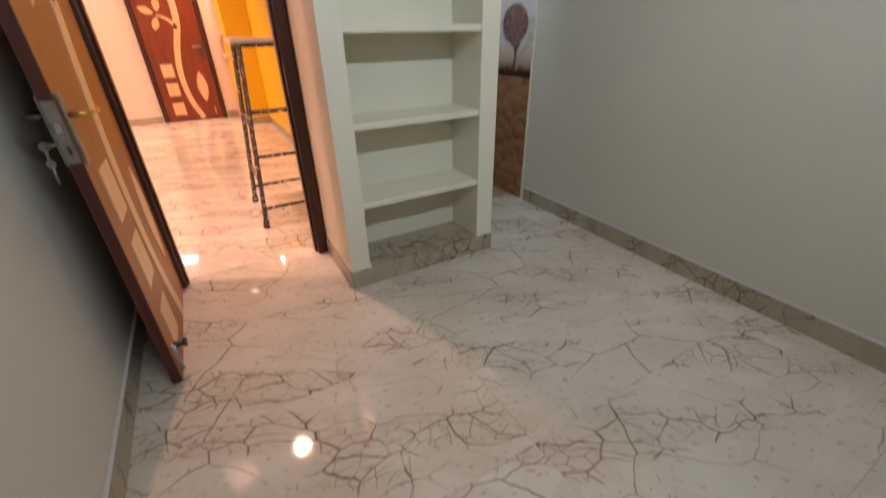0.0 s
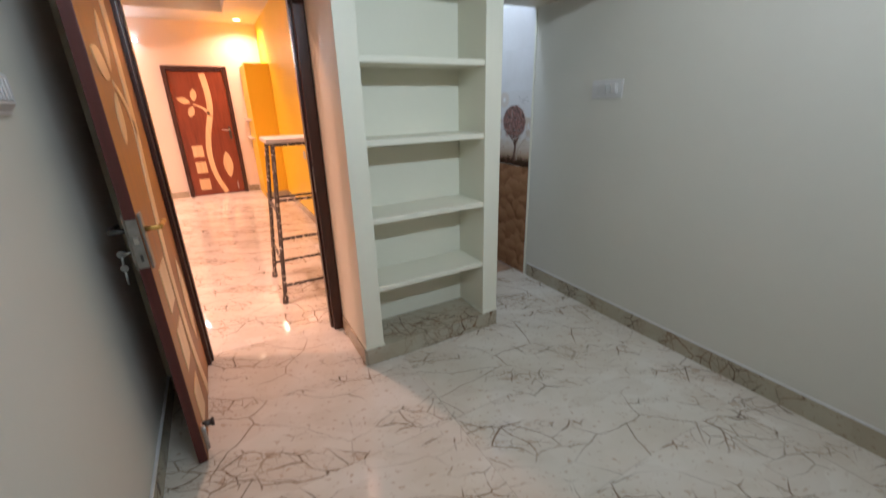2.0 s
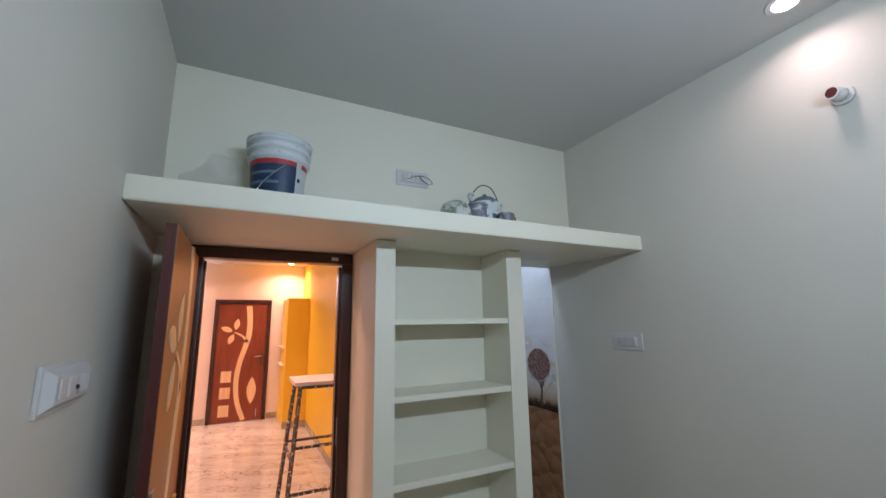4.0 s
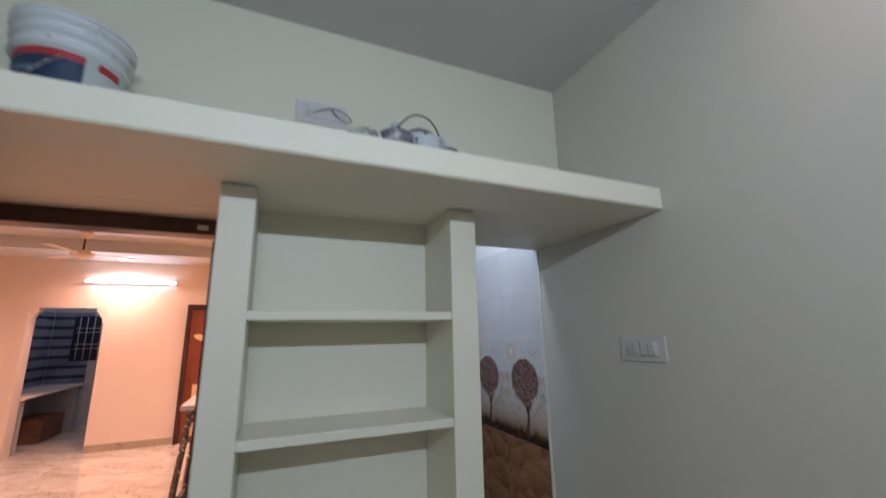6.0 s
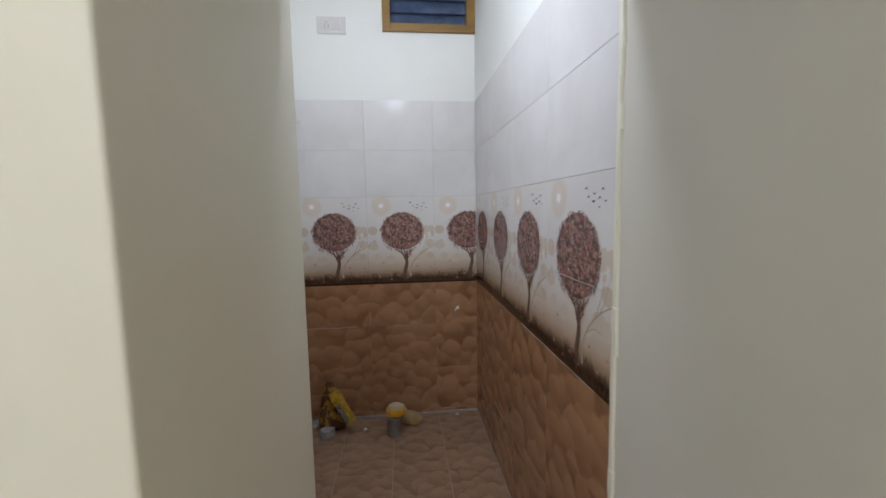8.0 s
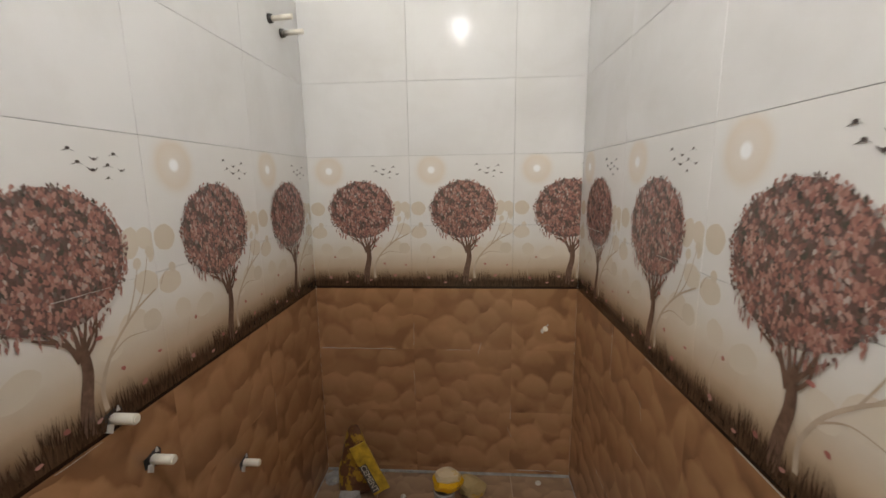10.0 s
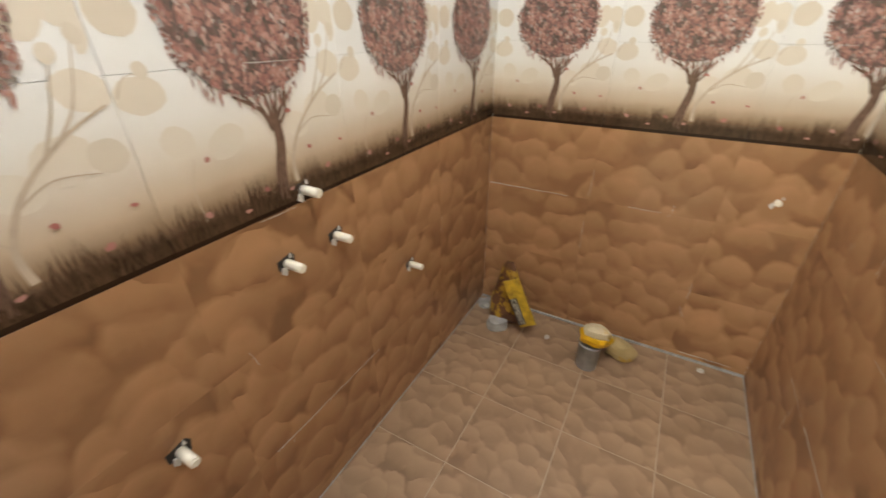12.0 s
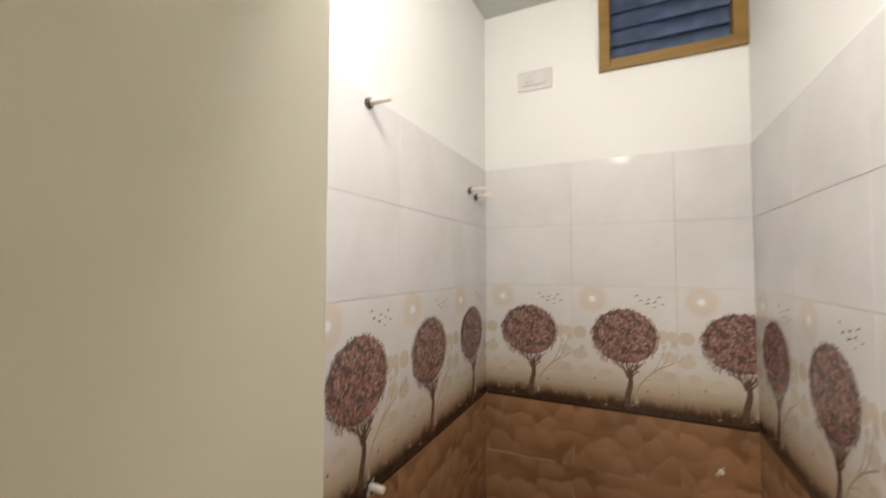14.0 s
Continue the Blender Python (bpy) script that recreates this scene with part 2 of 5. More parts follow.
def wood_material(name, light, dark, rough=0.28, axis=2):
    m, t, b = material(name, rough)
    sc = [14, 14, 14]
    sc[axis] = 0.9
    v = coords(t, tuple(sc))
    n = noise_of(t, v, 2.2, 6, 0.6, 0.8)
    col = ramp(t, n, (0.28, dark), (0.55, light), (0.75, tuple(c * 1.15 for c in light)))
    t.links.new(mix(t, 0.3, col, ramp(t, noise_of(t, coords(t), 1.6, 2), (0.3, dark), (0.7, light))), b.inputs["Base Color"])
    t.links.new(math_of(t, "MULTIPLY_ADD", n, 0.15, rough - 0.07), b.inputs["Roughness"])
    bump(t, b, n, 0.08, 0.002)
    return m


def spattered(name, base, spots, rough=0.55, scale=38, amount=0.52, metal=0.0):
    m, t, b = material(name, rough, metal)
    v = coords(t)
    n = noise_of(t, v, scale, 5, 0.65)
    mr = node(t, "ShaderNodeMapRange", From_Min=amount, From_Max=amount + 0.04)
    t.links.new(n, mr.inputs["Value"])
    t.links.new(mix(t, mr.outputs["Result"], base, spots), b.inputs["Base Color"])
    bump(t, b, n, 0.3, 0.004)
    return m


WALL = paint("bedroom_wall_paint", (0.625, 0.60, 0.525))
CREAM = paint("cream_shelf_paint", (0.76, 0.735, 0.605), 0.5)
CEIL = paint("ceiling_paint", (0.55, 0.55, 0.53), 0.7)
BATHWALL = paint("bathroom_upper_paint", (0.78, 0.785, 0.755), 0.55)
HALLWALL = paint("hall_wall_paint", (0.78, 0.665, 0.575), 0.5)
YELLOW = paint("yellow_wall_paint", (0.85, 0.55, 0.015), 0.42)
MARBLE = marble_material("veined_marble_tile", 11.0, 0.05)
# same marble toned down: the weaker light on upright faces is in the colour
SKIRT = marble_material("shaded_skirting_marble", 5.0, 0.18, 0.66, (1.0, 0.95, 0.82))
GROUT = plain("floor_grout", (0.52, 0.48, 0.42), 0.8)
BATHGROUT = plain("bath_grout", (0.42, 0.395, 0.37), 0.85, vary=0.4, scale=9)
FLOORGROUT = plain("bath_floor_grout", (0.45, 0.35, 0.27), 0.85)
BROWNGROUT = plain("brown_grout", (0.40, 0.27, 0.18), 0.85)
PUFF = puff_material("brown_puff_tile", (0.48, 0.252, 0.13), (0.15, 0.067, 0.032), 7.0)
PUFFFLOOR = puff_material("brown_floor_tile", (0.41, 0.265, 0.17), (0.15, 0.083, 0.048), 10.0, rough=0.4)
PLAINTILE = glazed("pale_grey_tile", (0.70, 0.69, 0.685), (0.635, 0.62, 0.605))
BANDUP, BANDLOW = band_material("border_tile_sky", False), band_material("border_tile_ground", True)
LEAF = island_material("print_leaves", (0.20, 0.108, 0.090), (0.33, 0.152, 0.125), (0.43, 0.225, 0.188), (0.25, 0.12, 0.098), (0.38, 0.175, 0.145), (0.49, 0.29, 0.245), (0.30, 0.14, 0.115), (0.50, 0.41, 0.37))
LEAFDARK = island_material("print_shaded_leaves", (0.070, 0.062, 0.054), (0.16, 0.090, 0.078), (0.085, 0.078, 0.064), (0.22, 0.11, 0.095), (0.11, 0.095, 0.08), (0.34, 0.26, 0.24))
CROWN = plain("print_crown_shade", (0.17, 0.105, 0.092), 0.2, vary=0.4, scale=60)
TRUNK = plain("print_trunk", (0.17, 0.10, 0.072), 0.2, vary=0.35, scale=60)
HAZE = island_material("print_hazy_leaves", (0.635, 0.55, 0.455), (0.665, 0.585, 0.495), (0.60, 0.515, 0.42))
TWIG = plain("print_twigs", (0.50, 0.395, 0.305), 0.2)
BIRD = plain("print_birds", (0.08, 0.062, 0.055), 0.2)
PETAL = island_material("print_petals", (0.40, 0.14, 0.12), (0.50, 0.26, 0.22), (0.33, 0.12, 0.10))
GRASS = island_material("print_grass", (0.040, 0.022, 0.013), (0.10, 0.055, 0.032), (0.065, 0.035, 0.02))
DARKWOOD = wood_material("dark_frame_wood", (0.055, 0.018, 0.012), (0.022, 0.008, 0.006), 0.3)
TEAK = wood_material("orange_teak", (0.34, 0.135, 0.035), (0.20, 0.065, 0.016), 0.42)
REDWOOD = wood_material("red_mahogany", (0.22, 0.05, 0.02), (0.12, 0.024, 0.011), 0.3)
MAROON = wood_material("maroon_lipping_wood", (0.085, 0.016, 0.012), (0.05, 0.010, 0.008), 0.4)
INLAY = wood_material("pale_inlay_wood", (0.74, 0.52, 0.30), (0.60, 0.38, 0.19), 0.35)
STEEL = plain("brushed_steel", (0.58, 0.57, 0.55), 0.3, 1.0)
DULLSTEEL = plain("dull_worn_steel", (0.30, 0.285, 0.26), 0.45, 0.8, vary=0.25)
DARKSTEEL = plain("dull_dark_metal", (0.10, 0.095, 0.09), 0.4, 0.8)
WHITEPLASTIC = plain("white_plastic", (0.62, 0.605, 0.59), 0.35, vary=0.04)
GREYPLASTIC = plain("grey_plastic", (0.55, 0.55, 0.56), 0.4, vary=0.06)
# near-black that paints the shade of holes and the night outside; also inked marks
DARK = plain("shade_and_ink_black", (0.02, 0.018, 0.016), 0.6)
PIPE = plain("cream_pipe", (0.80, 0.74, 0.64), 0.4, vary=0.08)
CEMENT = plain("grey_cement", (0.36, 0.35, 0.34), 0.9, vary=0.3)
WINWOOD = wood_material("ochre_window_wood", (0.27, 0.15, 0.035), (0.17, 0.085, 0.016), 0.45, 0)
LOUVRE = plain("blue_louvre_glass", (0.075, 0.11, 0.19), 0.15, vary=0.55, scale=6)
SPLAT = spattered("paint_spattered_metal", (0.07, 0.055, 0.045), (0.66, 0.58, 0.50), amount=0.57)
BOARD = spattered("paint_spattered_board", (0.62, 0.52, 0.45), (0.30, 0.22, 0.17), amount=0.62)


# ---- builders ----
def box(bm, x0, x1, y0, y1, z0, z1, bevel=0.0, slot=0):
    vs = [bm.verts.new(p) for p in ((x0, y0, z0), (x1, y0, z0), (x1, y1, z0), (x0, y1, z0), (x0, y0, z1), (x1, y0, z1), (x1, y1, z1), (x0, y1, z1))]
    fs = [bm.faces.new([vs[i] for i in q]) for q in ((3, 2, 1, 0), (4, 5, 6, 7), (0, 1, 5, 4), (1, 2, 6, 5), (2, 3, 7, 6), (3, 0, 4, 7))]
    for f in fs:
        f.material_index = slot
    if bevel:
        es = list({e for f in fs for e in f.edges})
        bmesh.ops.bevel(bm, geom=es, offset=bevel, segments=2, affect="EDGES", profile=0.6)
    return bm


def boxes(*dims, bevel=0.0):
    bm = bmesh.new()
    for d in dims:
        box(bm, *d, bevel=bevel)
    return bm


def rod(bm, a, b, r0, r1=None, sides=12, slot=0, caps=True):
    a, b = Vector(a), Vector(b)
    r1 = r0 if r1 is None else r1
    q = (b - a).to_track_quat("Z", "Y").to_matrix()
    rings = []
    for p, r in ((a, r0), (b, r1)):
        rings.append([bm.verts.new(p + q @ Vector((r * math.cos(6.28319 * i / sides), r * math.sin(6.28319 * i / sides), 0))) for i in range(sides)])
    for i in range(sides):
        f = bm.faces.new((rings[0][i], rings[0][(i + 1) % sides], rings[1][(i + 1) % sides], rings[1][i]))
        f.material_index, f.smooth = slot, True
    if caps:
        bm.faces.new(rings[0][::-1]).material_index = slot
        bm.faces.new(rings[1]).material_index = slot
    return bm


def lathe(profile, sides=32, slot=0, bm=None, squash=1.0):
    """A turned shape from (radius, height) pairs."""
    bm = bm or bmesh.new()
    rings = [[bm.verts.new((r * math.cos(6.28319 * i / sides), squash * r * math.sin(6.28319 * i / sides), z)) for i in range(sides)] for r, z in profile]
    for lo, hi in zip(rings, rings[1:]):
        for i in range(sides):
            f = bm.faces.new((lo[i], lo[(i + 1) % sides], hi[(i + 1) % sides], hi[i]))
            f.smooth, f.material_index = True, slot
    bm.faces.new(rings[0][::-1]).material_index = slot
    bm.faces.new(rings[-1]).material_index = slot
    return bm


def outline(bm, points, y0, y1, slot=0):
    """A flat shape in x and z, thick from y0 (its front) to y1."""
    front = [bm.verts.new((x, y0, z)) for x, z in points]
    f = bm.faces.new(front)
    f.material_index = slot
    f.normal_update()
    if f.normal.y > 0:
        f.normal_flip()
    if y1 > y0:
        back = [bm.verts.new((x, y1, z)) for x, z in points]
        n = len(points)
        for i in range(n):
            bm.faces.new((front[i], front[(i + 1) % n], back[(i + 1) % n], back[i])).material_index = slot
    return bm


def tube(bm, points, r, sides=8, slot=0):
    for a, b in zip(points, points[1:]):
        rod(bm, a, b, r, r, sides, slot)
    return bm


def mesh_of(name, bm, *mats):
    me = bpy.data.meshes.new(name)
    bm.normal_update()
    bm.to_mesh(me)
    bm.free()
    for m in mats:
        me.materials.append(m)
    return me


def part(name, bm, mat, parent, label="", m=None):
    mats = mat if isinstance(mat, (list, tuple)) else [mat]
    ob = new(name, bm if isinstance(bm, bpy.types.Mesh) else mesh_of(name, bm, *mats))
    if parent:
        ob.parent = parent
    if m is not None:
        ob.matrix_basis = m
    if label:
        tagged(ob, label)
    return ob


def thing(name, m, label, category, group=""):
    ob = new(name)
    ob.empty_display_size = 0.1
    ob.matrix_basis = m
    return tagged(ob, label, category, group)


def structure(name, bm, mat, label, category):
    ob = part(name, bm, mat, None)
    return tagged(ob, label, category, kind="structure")


# ---- bedroom and doorway walls ----
WX, EX, SY, NY, NB, TOP = -0.31, 2.331, -0.315, 2.39, 2.655, 2.985
LOFT = 2.064  # underside of the loft
structure("wall_east", boxes((EX, 2.50, SY - 0.15, 4.60, 0, TOP)), WALL, "smooth pale grey-cream painted plaster wall", "wall")
structure("wall_west", boxes((-0.48, WX, SY, NY, 0, TOP)), WALL, "smooth pale grey-cream painted plaster wall", "wall")
structure("wall_south", boxes((-0.48, EX, SY - 0.15, SY, 0, TOP)), WALL, "plain pale painted wall with the tube light", "wall")
structure("wall_north", boxes((-0.48, EX, NY, NB, LOFT, TOP), (-0.48, -0.185, NY, NB, 0, LOFT), (0.79, 1.492, 2.36, NB, 0, LOFT)), CREAM, "cream painted wall with door opening and bathroom passage", "wall")
structure("ceiling_bedroom", boxes((-0.48, 2.50, SY - 0.15, NY, TOP, 3.10)), CEIL, "plain grey-white painted plaster ceiling", "ceiling")
slab = boxes((WX, EX, 1.775, NY, LOFT, 2.157))
bmesh.ops.bevel(slab, geom=slab.edges[:], offset=0.004, segments=2, affect="EDGES")
structure("loft_slab", slab, CREAM, "cream painted concrete loft shelf above the door", "loft shelf")
structure("floor_slab", boxes((-4.2, 2.50, SY - 0.15, 8.55, -0.14, -0.010)), GROUT, "cement bed under the floor tiles", "floor")


def skirting(x0, x1, y0, y1, h=0.105, cap=True):
    ob = structure("skirting", boxes((x0, x1, y0, y1, 0, h), bevel=0.002), SKIRT, "veined marble skirting along the wall foot", "skirting")
    if cap:
        part("paint_edge", boxes((x0, x1, y0, y1, h + 0.0005, h + 0.010), bevel=0.002), WHITEPLASTIC, ob, "rough white plaster edge on the skirting")
    return ob


skirting(EX - 0.011, EX, SY, 2.60)
skirting(WX, WX + 0.011, SY, NY)
skirting(0.671, 0.682, 2.077, 2.55, cap=False)
skirting(-0.30, -0.187, NY - 0.011, NY, cap=False)

# built-in shelf unit
unit = thing("shelf_unit", pose(0.682, 2.077, 0), "cream painted built-in masonry shelves on a marble plinth", "shelves")
for x0, x1 in ((0.0, 0.107), (0.811, 0.922)):
    part("column", boxes((x0, x1, 0, NB - 2.077, 0.105, LOFT - 0.003), bevel=0.004), CREAM, unit)
for x0, x1 in ((0.0, 0.107), (0.811, 0.922)):
    lip = boxes((x0 - 0.004, x1 + 0.004, -0.007, 0.14, 0.1055, 0.122), bevel=0.004)
    for v in lip.verts:
        v.co.y += 0.003 * math.sin(v.co.x * 90)
    part("foot_lip", lip, CREAM, unit, "rough plaster lip at the column foot")
for z in (1.653, 1.271, 0.868, 0.474):
    part("shelf", boxes((0.1065, 0.8115, 0.008, 0.284, z - 0.031, z), bevel=0.004), CREAM, unit)
part("plinth", boxes((0.0, 0.922, -0.008, NB - 2.077, 0, 0.1045), bevel=0.002), SKIRT, unit, "veined marble plinth")

# ---- hall ----
structure("hall_wall_far", boxes((-4.2, -2.33, 8.335, 8.55, 0, 3.02), (-2.33, -1.46, 8.335, 8.55, 2.05, 3.02), (-1.46, -0.38, 8.335, 8.55, 0, 3.02), (-0.38, 0.55, 8.335, 8.55, 2.115, 3.02), (0.55, 1.25, 8.335, 8.55, 0, 3.02)), HALLWALL, "warm-lit cream hall wall with door and kitchen opening", "wall")
structure("hall_wall_yellow", boxes((1.115, 1.25, 4.61, 8.335, 0, 3.02)), YELLOW, "bright yellow painted hall wall", "wall")
structure("hall_wall_west", boxes((-4.35, -4.2, 2.39, 8.55, 0, 3.02)), HALLWALL, "cream painted hall wall", "wall")
structure("hall_wall_near", boxes((-4.2, -0.481, NY, NB, 0, 3.02)), HALLWALL, "cream painted hall wall beside the bedroom", "wall")
structure("hall_ceiling", boxes((-4.2, 1.02, NB, 4.60, 2.93, 3.02), (-4.2, 1.25, 4.6001, 8.335, 2.93, 3.02), (-4.2, 1.114, 7.5, 8.334, 2.77, 2.929), (0.6, 1.114, NB + 0.001, 7.499, 2.77, 2.929), (-4.2, -2.6, NB + 0.001, 7.499, 2.77, 2.929), (-2.6, 0.6, NB + 0.001, 3.9, 2.77, 2.929)), CEIL, "white false ceiling with a recessed tray", "ceiling")
skirt_hall = structure("hall_skirting", boxes((-1.455, -0.40, 8.325, 8.334, 0, 0.10), (0.57, 0.74, 8.325, 8.334, 0, 0.10), (1.104, 1.1145, 4.62, 7.29, 0, 0.10)), SKIRT, "beige marble skirting in the hall", "skirting")

# ---- bathroom walls ----
structure("bath_wall_west", boxes((1.02, 1.143, NB, 4.60, 0, TOP)), BATHWALL, "white painted bathroom wall above tiles", "wall")
structure("bath_wall_north", boxes((1.143, EX, 4.421, 4.60, 0, 2.555), (1.143, 1.735, 4.421, 4.60, 2.555, TOP)), BATHWALL, "white painted bathroom wall above tiles", "wall")
structure("bath_ceiling", boxes((1.02, 2.50, NY, 4.60, TOP + 0.001, 3.10)), CEIL, "plain white painted bathroom ceiling", "ceiling")
structure("bath_wall_east", boxes((EX - 0.0015, EX - 0.0005, 2.59, 4.42, 2.13, TOP)), BATHWALL, "white painted bathroom wall above tiles", "wall")

# ---- things: doors ----
def arc(points, steps=8):
    """A smooth line through points in the plane."""
    out = []
    n = len(points)
    for i in range(n - 1):
        p0, p1, p2, p3 = points[max(i - 1, 0)], points[i], points[i + 1], points[min(i + 2, n - 1)]
        for k in range(steps):
            s = k / steps
            out.append(tuple(0.5 * ((2 * b) + (c - a) * s + (2 * a - 5 * b + 4 * c - d) * s * s + (3 * b - a - 3 * c + d) * s ** 3) for a, b, c, d in zip(p0, p1, p2, p3)))
    out.append(points[-1])
    return out


def ribbon(points, w0, w1):
    """The outline of a band along a line in x and z, its width going from w0 to w1."""
    left, right = [], []
    n = len(points)
    for i, (x, z) in enumerate(points):
        ax, az = points[max(i - 1, 0)]
        bx, bz = points[min(i + 1, n - 1)]
        d = math.hypot(bx - ax, bz - az) or 1.0
        w = (w0 + (w1 - w0) * i / (n - 1)) / 2
        left.append((x - (bz - az) / d * w, z + (bx - ax) / d * w))
        right.append((x + (bz - az) / d * w, z - (bx - ax) / d * w))
    return left + right[::-1]


def leaf_shape(cx, cz, length, width, turn, n=9):
    pts = []
    for side in (1, -1):
        for i in range(n):
            s = i / n if side == 1 else 1 - i / n
            u, v = (s - 0.5) * length, side * width / 2 * math.sin(math.pi * s) ** 0.8
            a = radians(turn)
            pts.append((cx + u * math.cos(a) - v * math.sin(a), cz + u * math.sin(a) + v * math.cos(a)))
    return pts


def square(cx, cz, w, h):
    return [(cx - w / 2, cz - h / 2), (cx + w / 2, cz - h / 2), (cx + w / 2, cz + h / 2), (cx - w / 2, cz + h / 2)]


def inlays(leaf, y, width, mirror=False):
    """The pale flower inlay: a winding stem, three leaves on a twig, a big leaf and three squares; lies on the front at depth y."""
    def fx(pts):
        return [((width - x) if mirror else x, z) for x, z in pts]
    k = width / 0.82
    stem = arc([(0.50 * k, 1.99), (0.53 * k, 1.70), (0.515 * k, 1.40), (0.42 * k, 1.05), (0.37 * k, 0.72), (0.40 * k, 0.35), (0.52 * k, 0.015)])
    shapes = [("stem_inlay", ribbon(stem, 0.095, 0.075)), ("twig_inlay", ribbon(arc([(0.50 * k, 1.34), (0.42 * k, 1.45), (0.28 * k, 1.52)]), 0.05, 0.02))]
    shapes += [("leaf_inlay", leaf_shape(0.155 * k, 1.575, 0.20, 0.095, 160)), ("leaf_inlay", leaf_shape(0.315 * k, 1.66, 0.20, 0.095, 82)), ("leaf_inlay", leaf_shape(0.235 * k, 1.40, 0.19, 0.095, 68)), ("leaf_inlay", leaf_shape(0.63 * k, 0.50, 0.46, 0.15, 90))]
    shapes += [("square_inlay", square(0.20 * k, z, 0.165 * k, 0.19)) for z in (0.755, 0.48, 0.185)]
    for name, pts in shapes:
        part(name, outline(bmesh.new(), fx(pts), y - 0.004, y), INLAY, leaf, "pale wood inlay")


def door_casing(name, x0, x1, y0, y1, top, label):
    ob = thing(name, pose(x0, y0, 0), label, "door frame")
    d = y1 - y0
    w = x1 - x0
    for a, b in ((0, 0.062), (w - 0.062, w)):
        part("jamb", boxes((a, b, 0, d, 0, top - 0.0655), bevel=0.004), DARKWOOD, ob)
        part("stop", boxes((a + (0.0625 if a == 0 else -0.0125), b + (0.0125 if a == 0 else -0.0625), 0.045, d, 0, top - 0.078)), DARKWOOD, ob)
    part("head", boxes((0, w, 0, d, top - 0.065, top), bevel=0.004), DARKWOOD, ob)
    return ob


casing = door_casing("bedroom_door_frame", -0.184, 0.681, 2.57, 2.665, 2.062, "dark stained wooden door frame in the wall opening")
part("strike_plate", boxes((0.80, 0.8025, 0.012, 0.034, 0.95, 1.10)), STEEL, casing, "steel strike plate")
part("bolt_socket", boxes((0.735, 0.775, -0.003, 0.0, 2.015, 2.035)), STEEL, casing, "small steel bolt socket")

LW = 0.812
leaf = thing("bedroom_door", pose(-0.141, 1.788, 0.008, 0, 0, 90), "orange teak bedroom door standing open, pale leaf inlays", "door")
# local x runs from the free edge to the hinge, local y from the lit face to the wall side
part("panel", boxes((0.006, LW, 0.0, 0.032, 0, 1.985), bevel=0.002), [TEAK], leaf)
part("edge_strip", boxes((0.0, 0.0055, 0.001, 0.0355, 0, 1.985), bevel=0.001), MAROON, leaf, "dark red lipping on the door edge")
part("back_face", boxes((0.006, LW, 0.0325, 0.036, 0.002, 1.983)), REDWOOD, leaf)
inlays(leaf, 0.0, LW)
plate = part("lock_body", boxes((-0.0035, -0.0005, 0.002, 0.034, 0.905, 1.080), bevel=0.001), DULLSTEEL, leaf, "steel mortice lock face")
part("latch", boxes((-0.012, -0.0036, 0.010, 0.024, 0.995, 1.02), bevel=0.002), STEEL, plate)
part("key_slot", boxes((-0.0045, -0.0036, 0.012, 0.020, 0.93, 0.955)), DARKSTEEL, plate)
BRASS = plain("worn_brass", (0.62, 0.40, 0.12), 0.35, 0.9)
for y, out in ((-0.009, -1), (0.0365, 1)):
    y1 = y + 0.0085
    esc = part("handle_plate", boxes((0.012, 0.058, y, y1, 0.895, 1.095), bevel=0.003), DULLSTEEL, leaf, "worn metal handle plate")
    hb = bmesh.new()
    yy = y if out < 0 else y1
    rod(hb, (0.039, yy, 1.035), (0.039, yy + out * 0.045, 1.035), 0.009)
    tube(hb, [(0.039, yy + out * 0.045, 1.035), (0.09, yy + out * 0.048, 1.037), (0.16, yy + out * 0.046, 1.030)], 0.0085, 10)
    part("lever", hb, BRASS if out < 0 else DARKSTEEL, esc, "worn lever handle")
kb = bmesh.new()
rod(kb, (0.039, 0.0455, 0.955), (0.039, 0.075, 0.955), 0.006)
rod(kb, (0.036, 0.078, 0.955), (0.042, 0.078, 0.955), 0.013)
tube(kb, [(0.039, 0.078, 0.945), (0.036, 0.080, 0.915)], 0.004)
rod(kb, (0.033, 0.080, 0.905), (0.039, 0.080, 0.905), 0.012)
tube(kb, [(0.036, 0.080, 0.895), (0.034, 0.082, 0.845)], 0.004)
part("keys", kb, DULLSTEEL, leaf, "two steel keys hanging in the lock")
sb = rod(bmesh.new(), (0.10, 0.0, 0.115), (0.10, -0.035, 0.115), 0.014)
rod(sb, (0.10, -0.035, 0.115), (0.10, -0.045, 0.115), 0.019)
part("door_stopper", sb, DARKSTEEL, leaf, "black rubber door stopper")
bb = boxes((0.030, 0.055, -0.006, -0.0005, 0.02, 0.16), bevel=0.001)
rod(bb, (0.042, -0.010, 0.03), (0.042, -0.010, 0.15), 0.006)
part("tower_bolt", bb, STEEL, leaf, "small steel tower bolt")
for z in (0.25, 1.0, 1.75):
    part("hinge", rod(bmesh.new(), (LW + 0.004, -0.006, z - 0.05), (LW + 0.004, -0.006, z + 0.05), 0.006), STEEL, leaf)

